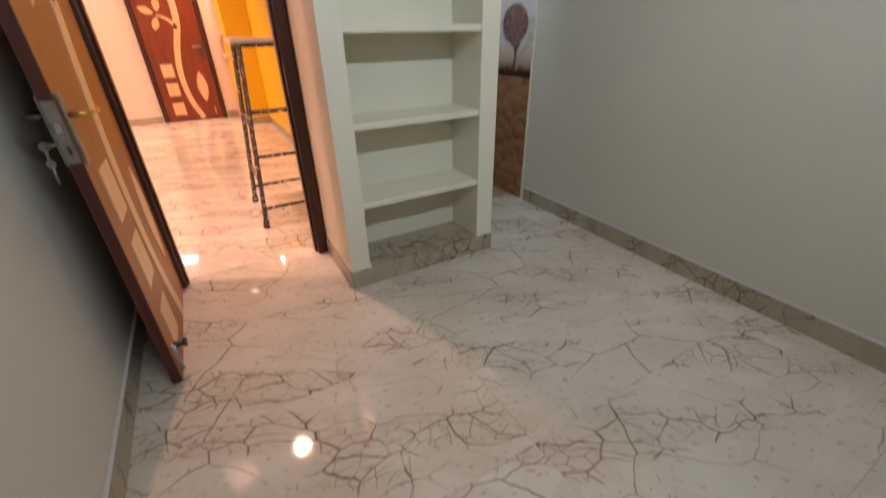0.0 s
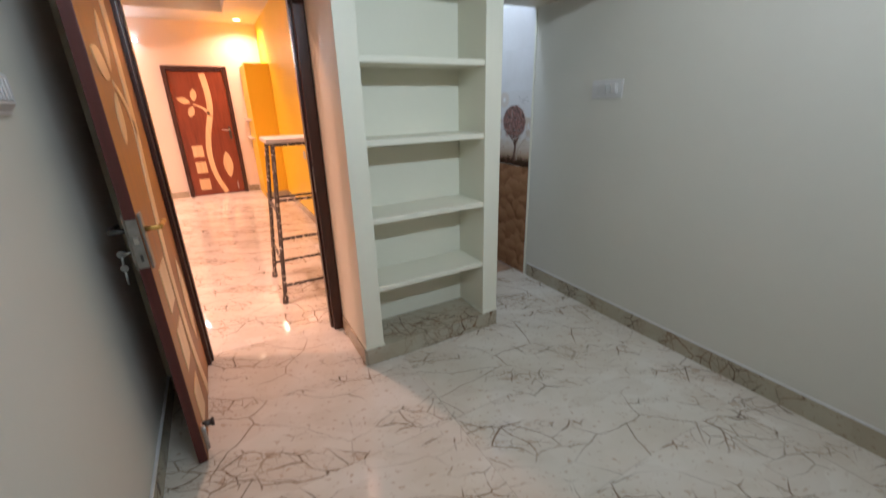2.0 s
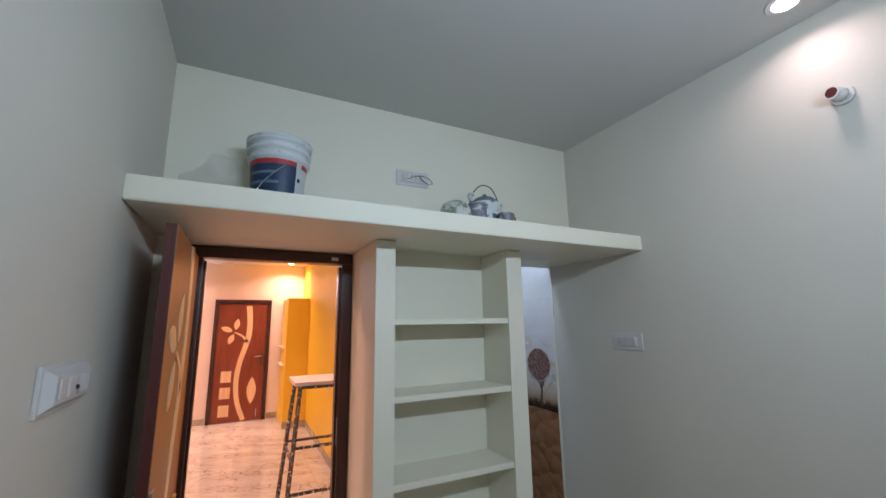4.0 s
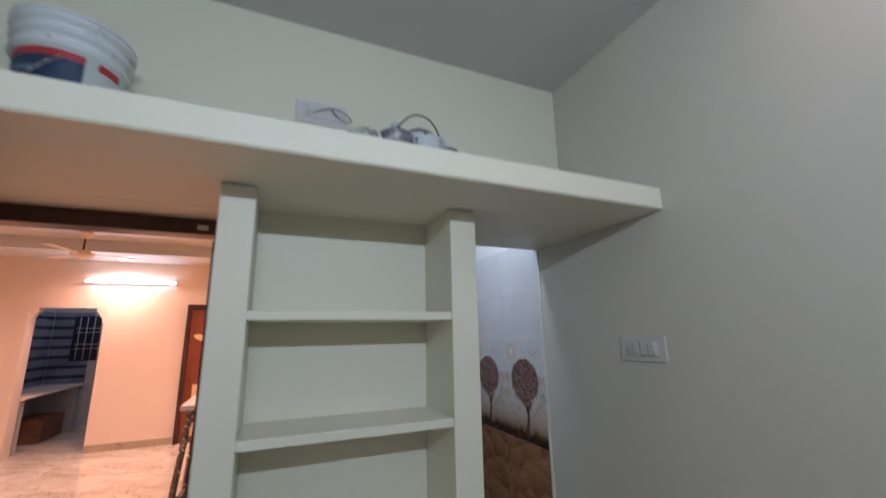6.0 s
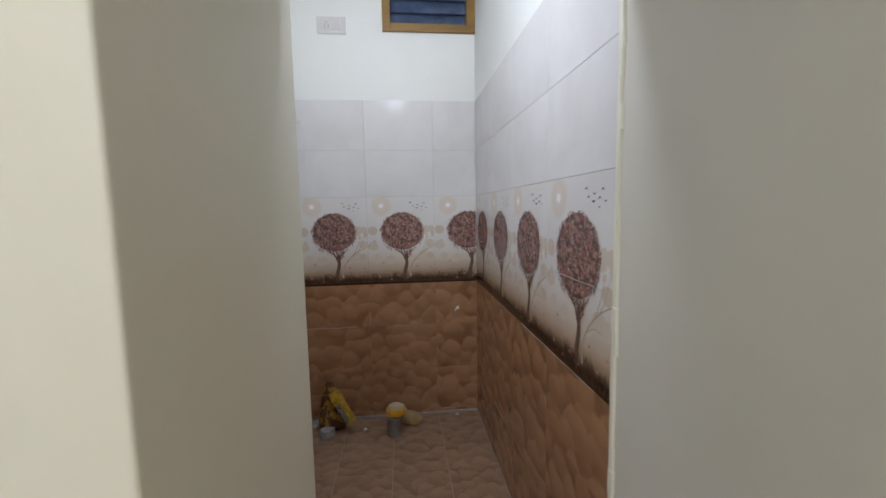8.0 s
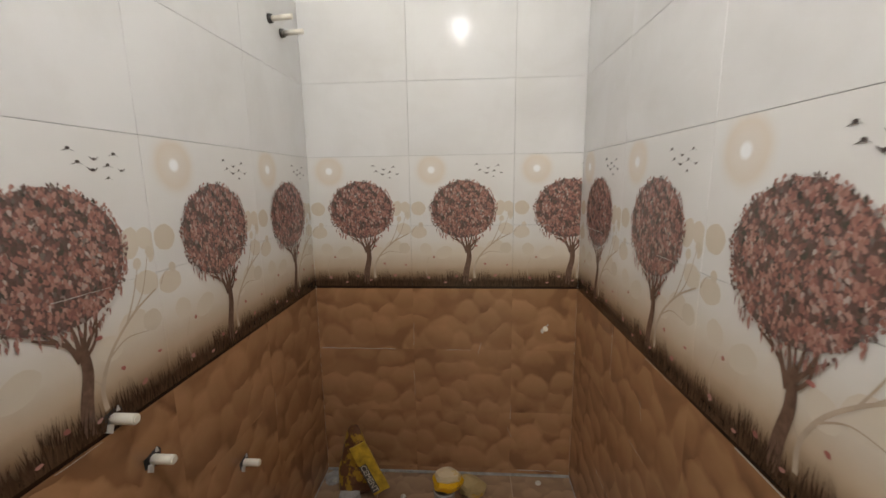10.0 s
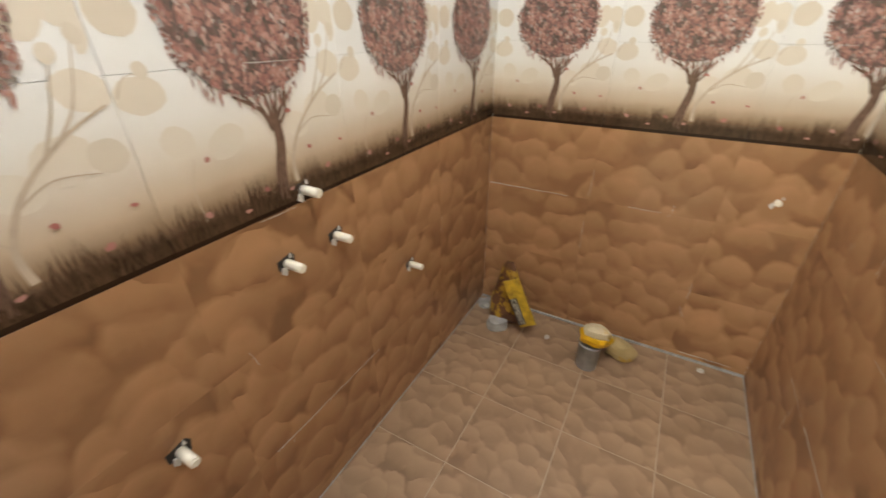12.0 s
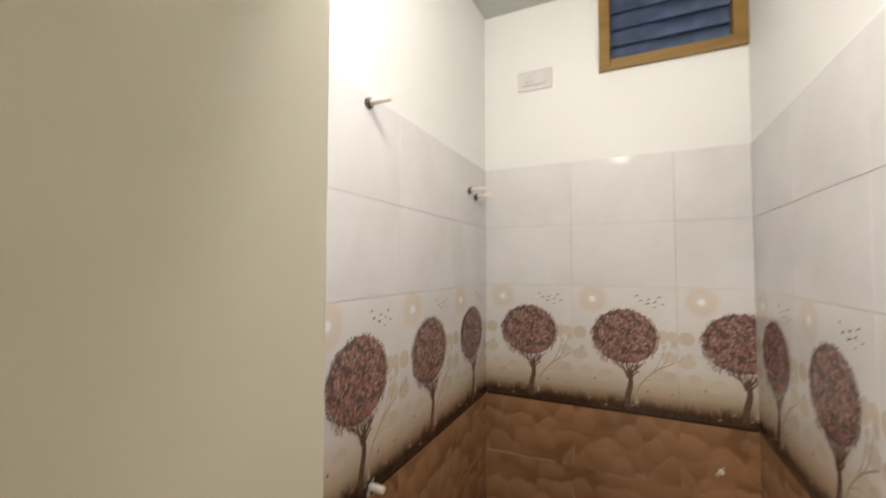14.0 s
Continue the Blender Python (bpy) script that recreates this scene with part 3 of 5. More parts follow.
casing2 = door_casing("hall_door_frame", -0.379, 0.549, 8.29, 8.40, 2.114, "dark stained frame of the hall door")
hall_door = thing("hall_door", pose(-0.315, 8.312, 0.012), "closed red-brown wooden door with pale flower inlays", "door")
part("panel", boxes((0, 0.80, 0.0, 0.032, 0, 2.030), bevel=0.002), REDWOOD, hall_door)
inlays(hall_door, 0.0, 0.80)
esc = part("handle_plate", boxes((0.725, 0.765, -0.010, -0.0005, 0.93, 1.15), bevel=0.003), DARKSTEEL, hall_door, "dark metal handle plate")
hb = rod(bmesh.new(), (0.745, -0.010, 1.09), (0.745, -0.05, 1.09), 0.009)
tube(hb, [(0.745, -0.05, 1.09), (0.62, -0.05, 1.085)], 0.009)
part("lever", hb, STEEL, esc)
part("tower_bolt", boxes((0.70, 0.715, -0.012, -0.0005, 0.06, 0.18), bevel=0.002), STEEL, hall_door)

# ---- things: hall ----
block = thing("yellow_partition", pose(0.757, 7.40, 0), "yellow painted display partition against the hall wall", "partition")
part("wall", boxes((0, 0.357, 0, 0.934, 0.0, 2.10), bevel=0.004), YELLOW, block)
for z in (0.95, 1.25):
    part("ledge", boxes((-0.06, -0.0005, 0.30, 0.90, z, z + 0.03), bevel=0.003), HALLWALL, block)
part("skirting", boxes((0, 0.357, -0.010, -0.0005, 0, 0.10)), SKIRT, block)


def stool_bar(bm, a, b, w=0.011):
    """A square-section bar."""
    a, b = Vector(a), Vector(b)
    q = (b - a).to_track_quat("Z", "Y").to_matrix()
    ring = [[bm.verts.new(p + q @ Vector((sx * w, sy * w, 0))) for sx, sy in ((1, 1), (-1, 1), (-1, -1), (1, -1))] for p in (a, b)]
    for i in range(4):
        bm.faces.new((ring[0][i], ring[0][(i + 1) % 4], ring[1][(i + 1) % 4], ring[1][i]))
    bm.faces.new(ring[0][::-1])
    bm.faces.new(ring[1])
    return bm


stool = thing("step_stool", pose(0.70, 3.47, 0), "tall paint-spattered metal work stool with plank top", "step stool")
foot, head = ((-0.305, -0.30), (0.305, -0.30), (0.305, 0.30), (-0.305, 0.30)), ((-0.20, -0.17), (0.20, -0.17), (0.20, 0.17), (-0.20, 0.17))


def on_leg(i, z):
    s = z / 1.195
    return (foot[i][0] + (head[i][0] - foot[i][0]) * s, foot[i][1] + (head[i][1] - foot[i][1]) * s, z)


for i in range(4):
    lg = part("leg", stool_bar(bmesh.new(), on_leg(i, 0.02), on_leg(i, 1.195)), SPLAT, stool, "dark metal leg with paint splashes")
    part("foot_cap", stool_bar(bmesh.new(), on_leg(i, 0.0), on_leg(i, 0.05), 0.016), SPLAT, lg)
for i in range(4):
    for z in ((0.14, 0.50, 0.785), (0.33, 0.70), (0.14, 0.73), (0.33, 0.70))[i]:
        part("rung", stool_bar(bmesh.new(), on_leg(i, z), on_leg((i + 1) % 4, z), 0.009), SPLAT, stool)
part("top_plank", boxes((-0.245, 0.245, -0.21, 0.21, 1.197, 1.225), bevel=0.004), BOARD, stool, "paint-stained plank top")
rim = bmesh.new()
for i in range(4):
    stool_bar(rim, on_leg(i, 1.183), on_leg((i + 1) % 4, 1.183), 0.011)
part("rim", rim, SPLAT, stool)

TUBEGLOW = glow("tube_glow", (0.82, 0.91, 1.0), 20.0)
tube_hall = thing("hall_tube_light", pose(-1.16, 8.335, 2.45), "lit white tube light on the hall wall", "tube light")
part("batten", boxes((-0.60, 0.60, -0.035, -0.0005, -0.02, 0.02), bevel=0.003), WHITEPLASTIC, tube_hall)
part("lamp_tube", rod(bmesh.new(), (-0.585, -0.055, 0), (0.585, -0.055, 0), 0.014), TUBEGLOW, tube_hall, "glowing white tube")
for x in (-0.59, 0.59):
    part("end_cap", boxes((x - 0.012, x + 0.012, -0.075, -0.0355, -0.02, 0.02), bevel=0.003), WHITEPLASTIC, tube_hall)

WARMGLOW = glow("downlight_face", (1.0, 0.72, 0.45), 14.0)


def downlight(x, y, z):
    d = thing("downlight", pose(x, y, z), "lit round ceiling downlight with a white rim", "downlight", "downlights in the hall")
    part("rim", lathe([(0.075, -0.006), (0.078, -0.003), (0.078, 0.0), (0.06, 0.0)], 24), WHITEPLASTIC, d)
    part("lens", lathe([(0.044, -0.010), (0.046, -0.0065)], 24), WARMGLOW, d, "warm glowing lens")
    return d


# the last two fittings are added as well, to go with the fill lamps
for x, y, z in ((0.20, 7.30, 2.9295), (0.22, 3.46, 2.7695), (0.82, 7.95, 2.7695), (-1.25, 8.0, 2.7695), (-1.3, 3.3, 2.7695), (-2.4, 5.6, 2.9295)):
    downlight(x, y, z)

fan = thing("ceiling_fan", pose(-1.34, 6.9, 2.93), "cream ceiling fan hanging on a short rod", "ceiling fan")
part("rod", rod(bmesh.new(), (0, 0, -0.26), (0, 0, 0), 0.012), DARKWOOD, fan)
part("canopy", lathe([(0.03, -0.11), (0.075, -0.06), (0.06, 0.0)], 20), HALLWALL, fan)
part("hub", lathe([(0.04, -0.36), (0.11, -0.34), (0.12, -0.30), (0.05, -0.26)], 24), HALLWALL, fan)
for k in range(3):
    bl = bmesh.new()
    ang = radians(20 + 120 * k)
    pts = [(0.11, -0.02), (0.20, -0.05), (0.60, -0.065), (0.62, 0.055), (0.20, 0.045), (0.11, 0.02)]
    lo = [bl.verts.new((x * math.cos(ang) - y * math.sin(ang), x * math.sin(ang) + y * math.cos(ang), -0.315)) for x, y in pts]
    hi = [bl.verts.new((v.co.x, v.co.y, -0.309)) for v in lo]
    bl.faces.new(lo[::-1])
    bl.faces.new(hi)
    for i in range(6):
        bl.faces.new((lo[i], lo[(i + 1) % 6], hi[(i + 1) % 6], hi[i]))
    part("blade", bl, HALLWALL, fan)

structure("ceiling_border", boxes((-2.59, -1.25, 6.16, 6.50, 2.922, 2.9296)), YELLOW, "yellow painted border on the hall ceiling", "ceiling trim")

sock = thing("wall_socket", pose(1.1149, 5.46, 0.87, 0, 0, -90), "small white socket plate on the yellow wall", "socket")
part("plate", boxes((-0.05, 0.05, -0.012, 0, -0.045, 0.045), bevel=0.004), WHITEPLASTIC, sock)
part("socket_face", boxes((-0.022, 0.022, -0.016, -0.0125, -0.022, 0.022), bevel=0.002), GREYPLASTIC, sock)

# kitchen seen through the far opening
KTILE = plain("blue_kitchen_tile", (0.22, 0.25, 0.33), 0.25, vary=0.25, scale=3)
KTILE2 = plain("dark_blue_kitchen_tile", (0.045, 0.055, 0.09), 0.25, vary=0.3, scale=3)
KWALL = paint("kitchen_wall_paint", (0.45, 0.46, 0.48), 0.6)
structure("kitchen_walls", boxes((-2.899, -1.0, 10.6, 10.75, 0, 3.0), (-3.05, -2.90, 8.55, 10.75, 0, 3.0), (-1.0, -0.85, 8.55, 10.75, 0, 3.0)), KWALL, "dim grey kitchen walls", "wall")
structure("kitchen_ceiling", boxes((-3.05, -0.85, 8.55, 10.75, 3.0, 3.1)), CEIL, "plain kitchen ceiling", "ceiling")
ktiles = structure("kitchen_tiles", boxes((-2.88, -2.29, 10.594, 10.599, 0.80, 2.1), (-2.899, -2.892, 8.56, 10.59, 0.80, 2.1)), KTILE, "blue-grey striped kitchen wall tiles", "tiles")
for k in range(7):
    part("dark_band", boxes((-2.88, -2.29, 10.589, 10.5935, 0.88 + 0.18 * k, 0.94 + 0.18 * k), (-2.8915, -2.886, 8.56, 10.585, 0.88 + 0.18 * k, 0.94 + 0.18 * k)), KTILE2, ktiles)
structure("kitchen_floor", boxes((-3.05, -0.85, 8.551, 10.75, -0.14, -0.001)), MARBLE, "marble kitchen floor", "floor")
counter = thing("kitchen_counter", pose(-2.88, 8.57, 0), "pale stone kitchen counter slab on low walls", "counter")
part("slab", boxes((0.0, 0.59, 0.0, 2.01, 0.745, 0.785), bevel=0.004), HALLWALL, counter)
part("support", boxes((0.0, 0.55, 0.02, 0.12, 0, 0.7445)), KWALL, counter)
part("support", boxes((0.0, 0.55, 1.85, 1.95, 0, 0.7445)), KWALL, counter)
crate = thing("cardboard_box", pose(-2.56, 9.75, 0), "brown cardboard box under the kitchen counter", "box")
part("body", boxes((-0.22, 0.22, -0.38, 0.38, 0, 0.36), bevel=0.012), plain("brown_cardboard", (0.19, 0.09, 0.05), 0.8, vary=0.3, scale=9), crate)
part("flap", boxes((-0.23, 0.21, -0.37, 0.0, 0.361, 0.368)), plain("cardboard_flap", (0.22, 0.11, 0.06), 0.8, vary=0.3, scale=9), crate)
kwin = structure("window_2", boxes((-2.57, -1.75, 10.57, 10.5885, 1.20, 2.03)), plain("night_window_glass", (0.02, 0.025, 0.05), 0.2), "dark night window in the kitchen", "window")
for z in (1.42, 1.50, 1.72, 1.80):
    part("bar", rod(bmesh.new(), (-2.52, 10.552, z), (-1.80, 10.552, z), 0.007, sides=6), WHITEPLASTIC, kwin, "thin white window bar")
for k in range(7):
    part("bar", rod(bmesh.new(), (-2.48 + 0.11 * k, 10.56, 1.22), (-2.48 + 0.11 * k, 10.56, 2.01), 0.007, sides=6), WHITEPLASTIC, kwin, "thin white window bar")
orn = structure("opening_trim", boxes((-2.40, -2.335, 8.327, 8.3345, 0.0, 2.05), (-1.455, -1.43, 8.329, 8.3345, 0.0, 2.05)), HALLWALL, "moulded plaster trim at the kitchen opening", "trim")
for s in (-1, 1):
    cx = -1.895 + s * 0.4348
    cb = bmesh.new()
    pts = [(cx, 2.0498), (cx - s * 0.10, 2.0498), (cx - s * 0.105, 2.02), (cx - s * 0.095, 1.99), (cx - s * 0.065, 1.97), (cx - s * 0.055, 1.93), (cx - s * 0.03, 1.90), (cx - s * 0.022, 1.86), (cx, 1.82)]
    part("corner_bracket", outline(cb, pts if s > 0 else pts[::-1], 8.34, 8.45), HALLWALL, orn)


# ---- things: loft, switches, lamps ----
def switch_plate(name, m, w, h, label, rockers, socket=True, deep=0.008):
    ob = thing(name, m, label, "switch")
    part("plate", boxes((-w / 2, w / 2, -deep, 0, -h / 2, h / 2), bevel=0.004), WHITEPLASTIC, ob)
    part("bezel", boxes((-w * 0.35, w * 0.35, -deep - 0.006, -deep - 0.0003, -h * 0.27, h * 0.27), bevel=0.003), WHITEPLASTIC, ob)
    n = rockers + (1 if socket else 0)
    step = w * 0.66 / n
    for i in range(n):
        x = -w * 0.33 + step * (i + 0.5)
        if socket and i == 0:
            sk = part("socket_face", boxes((x - step * 0.42, x + step * 0.42, -deep - 0.009, -deep - 0.0063, -h * 0.25, h * 0.25), bevel=0.001), WHITEPLASTIC, ob)
            for px, pz in ((0, 0.16), (-0.22, -0.02), (0.22, -0.02), (-0.16, -0.14), (0.16, -0.14)):
                part("pin_hole", rod(bmesh.new(), (x + px * step, -deep - 0.0098, pz * h), (x + px * step, -deep - 0.0091, pz * h), 0.0028, sides=8), DARK, sk)
        else:
            bm = bmesh.new()
            y0 = -deep - 0.0063
            outline_pts = [(x - step * 0.40, -h * 0.25), (x + step * 0.40, -h * 0.25), (x + step * 0.40, h * 0.25), (x - step * 0.40, h * 0.25)]
            lo = [bm.verts.new((px, y0, pz)) for px, pz in outline_pts]
            hi = [bm.verts.new((px, y0 - (0.010 if pz > 0 else 0.003), pz)) for px, pz in outline_pts]
            bm.faces.new(hi)
            for k in range(4):
                bm.faces.new((lo[k], lo[(k + 1) % 4], hi[(k + 1) % 4], hi[k]))
            bmesh.ops.recalc_face_normals(bm, faces=bm.faces)
            part("rocker", bm, WHITEPLASTIC, ob)
    return ob


switch_plate("switch_plate", pose(EX, 1.955, 1.496, 0, 0, -90), 0.228, 0.108, "white switch plate with socket and two rockers", 3)
loft_socket = switch_plate("socket_plate", pose(1.008, NY, 2.548), 0.222, 0.102, "white socket plate with a loose wire above the loft", 4)
wire = tube(bmesh.new(), [(p[0], p[1], p[2]) for p in arc([(-0.04, -0.02, -0.012), (0.02, -0.035, 0.012), (0.08, -0.045, 0.008), (0.125, -0.04, -0.022), (0.10, -0.035, -0.035), (0.055, -0.03, -0.005), (0.045, -0.028, 0.015)], 5)], 0.0022, 6)
part("loose_wire", wire, DARKSTEEL, loft_socket, "thin dark loop of wire")
switch_plate("socket_plate", pose(1.420, 4.4209, 2.584), 0.18, 0.105, "white double socket plate on the bathroom wall", 1)

# deep moulded switch box on the west wall
swb = thing("switch_box", pose(WX, 1.488, 1.487, 0, 0, 90) @ Matrix.Diagonal((1.06, 1, 0.95, 1)), "white wall switch box with sloping sides", "switch")
part("base", boxes((-0.135, 0.135, -0.010, 0, -0.060, 0.060), bevel=0.003), WHITEPLASTIC, swb)
cv = bmesh.new()
lo = [cv.verts.new((sx * 0.125, -0.0105, sz * 0.052)) for sx, sz in ((-1, -1), (1, -1), (1, 1), (-1, 1))]
hi = [cv.verts.new((sx * 0.108, -0.030, sz * 0.034)) for sx, sz in ((-1, -1), (1, -1), (1, 1), (-1, 1))]
cv.faces.new(hi)
for i in range(4):
    cv.faces.new((lo[i], lo[(i + 1) % 4], hi[(i + 1) % 4], hi[i]))
bmesh.ops.recalc_face_normals(cv, faces=cv.faces)
part("cover", cv, WHITEPLASTIC, swb)
for x, w in ((-0.075, 0.042), (-0.025, 0.042), (0.025, 0.015), (0.045, 0.015), (0.065, 0.015), (0.085, 0.015)):
    part("rocker", boxes((x - w / 2, x + w / 2, -0.035, -0.0303, -0.026, 0.026), bevel=0.003), GREYPLASTIC if w < 0.03 else WHITEPLASTIC, swb)
part("indicator", rod(bmesh.new(), (0.006, -0.038, -0.006), (0.006, -0.0303, -0.006), 0.006), DARK, swb, "dark round key hole")

holder = thing("lamp_holder", pose(EX, 0.745, 2.560, 0, 0, -90), "empty white lamp holder with a dark red socket", "lamp holder")
hb = bmesh.new()
rod(hb, (0, 0, 0), (0, -0.018, 0), 0.042, 0.040, 24)
rod(hb, (0, -0.018, 0), (-0.012, -0.060, 0.004), 0.030, 0.026, 24)
part("base", hb, WHITEPLASTIC, holder)
part("collar", rod(bmesh.new(), (-0.0115, -0.058, 0.004), (-0.014, -0.068, 0.005), 0.0285, 0.0285, 24), WHITEPLASTIC, holder)
part("socket", rod(bmesh.new(), (-0.0141, -0.0682, 0.005), (-0.0146, -0.0702, 0.005), 0.022, 0.022, 20), plain("dark_red_bakelite", (0.10, 0.02, 0.02), 0.4), holder, "dark red socket opening")

spot = thing("downlight", pose(2.12, 0.80, TOP), "lit round downlight in the bedroom ceiling", "downlight")
part("rim", lathe([(0.070, -0.006), (0.073, -0.003), (0.073, 0.0), (0.055, 0.0)], 24), WHITEPLASTIC, spot)
part("lens", lathe([(0.046, -0.010), (0.048, -0.0065)], 24), glow("bedroom_lens_glow", (1.0, 0.88, 0.80), 12.0), spot, "glowing lens")

tube_bed = thing("bedroom_tube_light", pose(0.98, SY, 2.39), "lit white tube light on the bedroom wall", "tube light")
part("batten", boxes((-0.60, 0.60, 0.0005, 0.035, -0.02, 0.02), bevel=0.003), WHITEPLASTIC, tube_bed)
part("lamp_tube", rod(bmesh.new(), (-0.585, 0.055, 0), (0.585, 0.055, 0), 0.014), TUBEGLOW, tube_bed, "glowing white tube")
for x in (-0.59, 0.59):
    part("end_cap", boxes((x - 0.012, x + 0.012, 0.0355, 0.075, -0.02, 0.02), bevel=0.003), WHITEPLASTIC, tube_bed)

bulb2 = thing("bathroom_bulb", pose(1.79, NB, 2.62), "lit white bulb on the wall over the bathroom doorway", "bulb")
part("holder", rod(bmesh.new(), (0, 0, 0), (0, 0.05, -0.02), 0.032, 0.02, 20), WHITEPLASTIC, bulb2)

def crumpled(bm, amount, seed, scale=9.0):
    for v in bm.verts:
        n = noise.noise_vector(v.co * scale + Vector((seed, seed * 2, 0)))
        v.co += n * amount
        v.co.z = max(v.co.z, 0.0)
    for f in bm.faces:
        f.smooth = False
    return bm


# paint bucket on the loft
bucket = thing("paint_bucket", pose(0.203, 2.225, 2.157) @ Matrix.Diagonal((0.965, 0.965, 0.97, 1)), "large white plastic paint bucket with a blue label", "bucket")
BUCKET = spattered("bucket_plastic", (0.66, 0.69, 0.70), (0.48, 0.52, 0.54), 0.4, 14, 0.58)
prof = [(0.118, 0.0), (0.122, 0.004), (0.140, 0.285), (0.155, 0.287), (0.155, 0.299), (0.1415, 0.301), (0.143, 0.332), (0.159, 0.334), (0.159, 0.347), (0.144, 0.349), (0.146, 0.373), (0.163, 0.375), (0.164, 0.392), (0.148, 0.396), (0.142, 0.396)]
part("body", lathe(prof, 40), BUCKET, bucket)
part("lid", lathe([(0.1415, 0.3965), (0.165, 0.397), (0.165, 0.405), (0.150, 0.408), (0.146, 0.402)], 40), BUCKET, bucket, "dusty white lid")


def wrap(z0, z1, a0, a1, mat, grow, name, label=""):
    bm = bmesh.new()
    n = 24
    ring = []
    for i in range(n + 1):
        a = radians(a0 + (a1 - a0) * i / n)
        for z in (z0, z1):
            r = 0.122 + (0.140 - 0.122) * z / 0.285 + grow
            ring.append(bm.verts.new((r * math.cos(a), r * math.sin(a), z)))
    for i in range(n):
        f = bm.faces.new((ring[2 * i], ring[2 * i + 2], ring[2 * i + 3], ring[2 * i + 1]))
        f.smooth = True
    part(name, bm, mat, bucket, label)


wrap(0.015, 0.252, 170, 304, plain("blue_label", (0.012, 0.036, 0.095), 0.45, vary=0.3), 0.0012, "blue_label", "dark blue printed label")
wrap(0.2522, 0.277, 170, 304, plain("red_label_strip", (0.42, 0.03, 0.04), 0.45), 0.0012, "red_strip", "red strip on the label")
wrap(0.2522, 0.277, 318, 350, plain("red_label_strip_side", (0.42, 0.03, 0.04), 0.45), 0.0012, "red_strip")
for z, a0, a1 in ((0.200, 190, 262), (0.150, 195, 268)):
    wrap(z, z + 0.014, a0, a1, plain("label_print", (0.13, 0.18, 0.26), 0.5), 0.0019, "label_bar")
for z, a in ((0.10, 326), (0.07, 328), (0.175, 308)):
    wrap(z, z + 0.02, a, a + 8, DARK, 0.0016, "label_mark")
hd = [((0.128 + 0.05 * k / 12) * math.cos(radians(196 + 84 * k / 12)), (0.128 + 0.022 * k / 12) * math.sin(radians(196 + 84 * k / 12)), 0.035 + 0.215 * k / 12) for k in range(13)]
part("handle", tube(bmesh.new(), hd, 0.003, 8), STEEL, bucket, "thin wire handle")

film_mat, ft, fb = material("clear_plastic_film", 0.25)
fb.inputs["Base Color"].default_value = (0.50, 0.50, 0.47, 1)
ft.links.new(math_of(ft, "MULTIPLY_ADD", noise_of(ft, coords(ft), 14, 3), 0.4, -0.06), fb.inputs["Alpha"])
poly = thing("plastic_bag", pose(-0.07, 2.19, 2.157) @ Matrix.Diagonal((1.35, 1.1, 1.35, 1)), "crumpled clear plastic bag beside the bucket", "plastic bag")
pbm = lathe([(0.10, 0.0), (0.115, 0.03), (0.10, 0.10), (0.06, 0.17), (0.02, 0.20)], 20, squash=0.7)
bmesh.ops.subdivide_edges(pbm, edges=pbm.edges, cuts=1, use_grid_fill=True)
part("film", crumpled(pbm, 0.035, 9.0, 11), film_mat, poly)

PAINTY = spattered("paint_streaked_tin", (0.52, 0.55, 0.55), (0.09, 0.13, 0.17), 0.4, 18, 0.53)
GREENISH = spattered("dried_paint_bowl", (0.54, 0.56, 0.50), (0.22, 0.25, 0.19), 0.6, 18, 0.52)
LABELTIN = spattered("small_tin_label", (0.15, 0.16, 0.19), (0.42, 0.40, 0.40), 0.4, 20, 0.56)
bowl = thing("paint_bowl", pose(1.135, 2.04, 2.157) @ Matrix.Diagonal((0.9, 0.9, 1.25, 1)), "upturned paint-smeared bowl on the loft", "bowl")
part("shell", lathe([(0.105, 0.0), (0.112, 0.02), (0.108, 0.07), (0.085, 0.105), (0.05, 0.12), (0.04, 0.12)], 28), GREENISH, bowl)
kettle = thing("paint_pot", pose(1.375, 2.11, 2.157) @ Matrix.Diagonal((0.95, 0.95, 1.0, 1)), "grey paint pot with lid and wire handle", "pot")
part("body", lathe([(0.095, 0.0), (0.10, 0.005), (0.108, 0.12), (0.115, 0.17), (0.114, 0.18), (0.10, 0.183)], 32), PAINTY, kettle)
part("lid", lathe([(0.075, 0.1835), (0.078, 0.205), (0.06, 0.222), (0.02, 0.228), (0.012, 0.25), (0.004, 0.252)], 24), plain("grey_lid", (0.16, 0.18, 0.20), 0.45, vary=0.3), kettle, "dark grey lid with knob")
part("handle", tube(bmesh.new(), arc([(-0.108, 0.0, 0.165), (-0.095, -0.01, 0.24), (-0.03, -0.015, 0.30), (0.05, -0.01, 0.29), (0.105, 0.0, 0.21), (0.113, 0.0, 0.165)], 6), 0.0035, 8), DARKSTEEL, kettle, "bent wire handle")
sp = bmesh.new()
rod(sp, (-0.10, -0.02, 0.17), (-0.135, -0.03, 0.222), 0.018, 0.012, 12)
rod(sp, (-0.135, -0.03, 0.222), (-0.105, -0.033, 0.232), 0.010, 0.012, 10)
part("spout", sp, PAINTY, kettle)
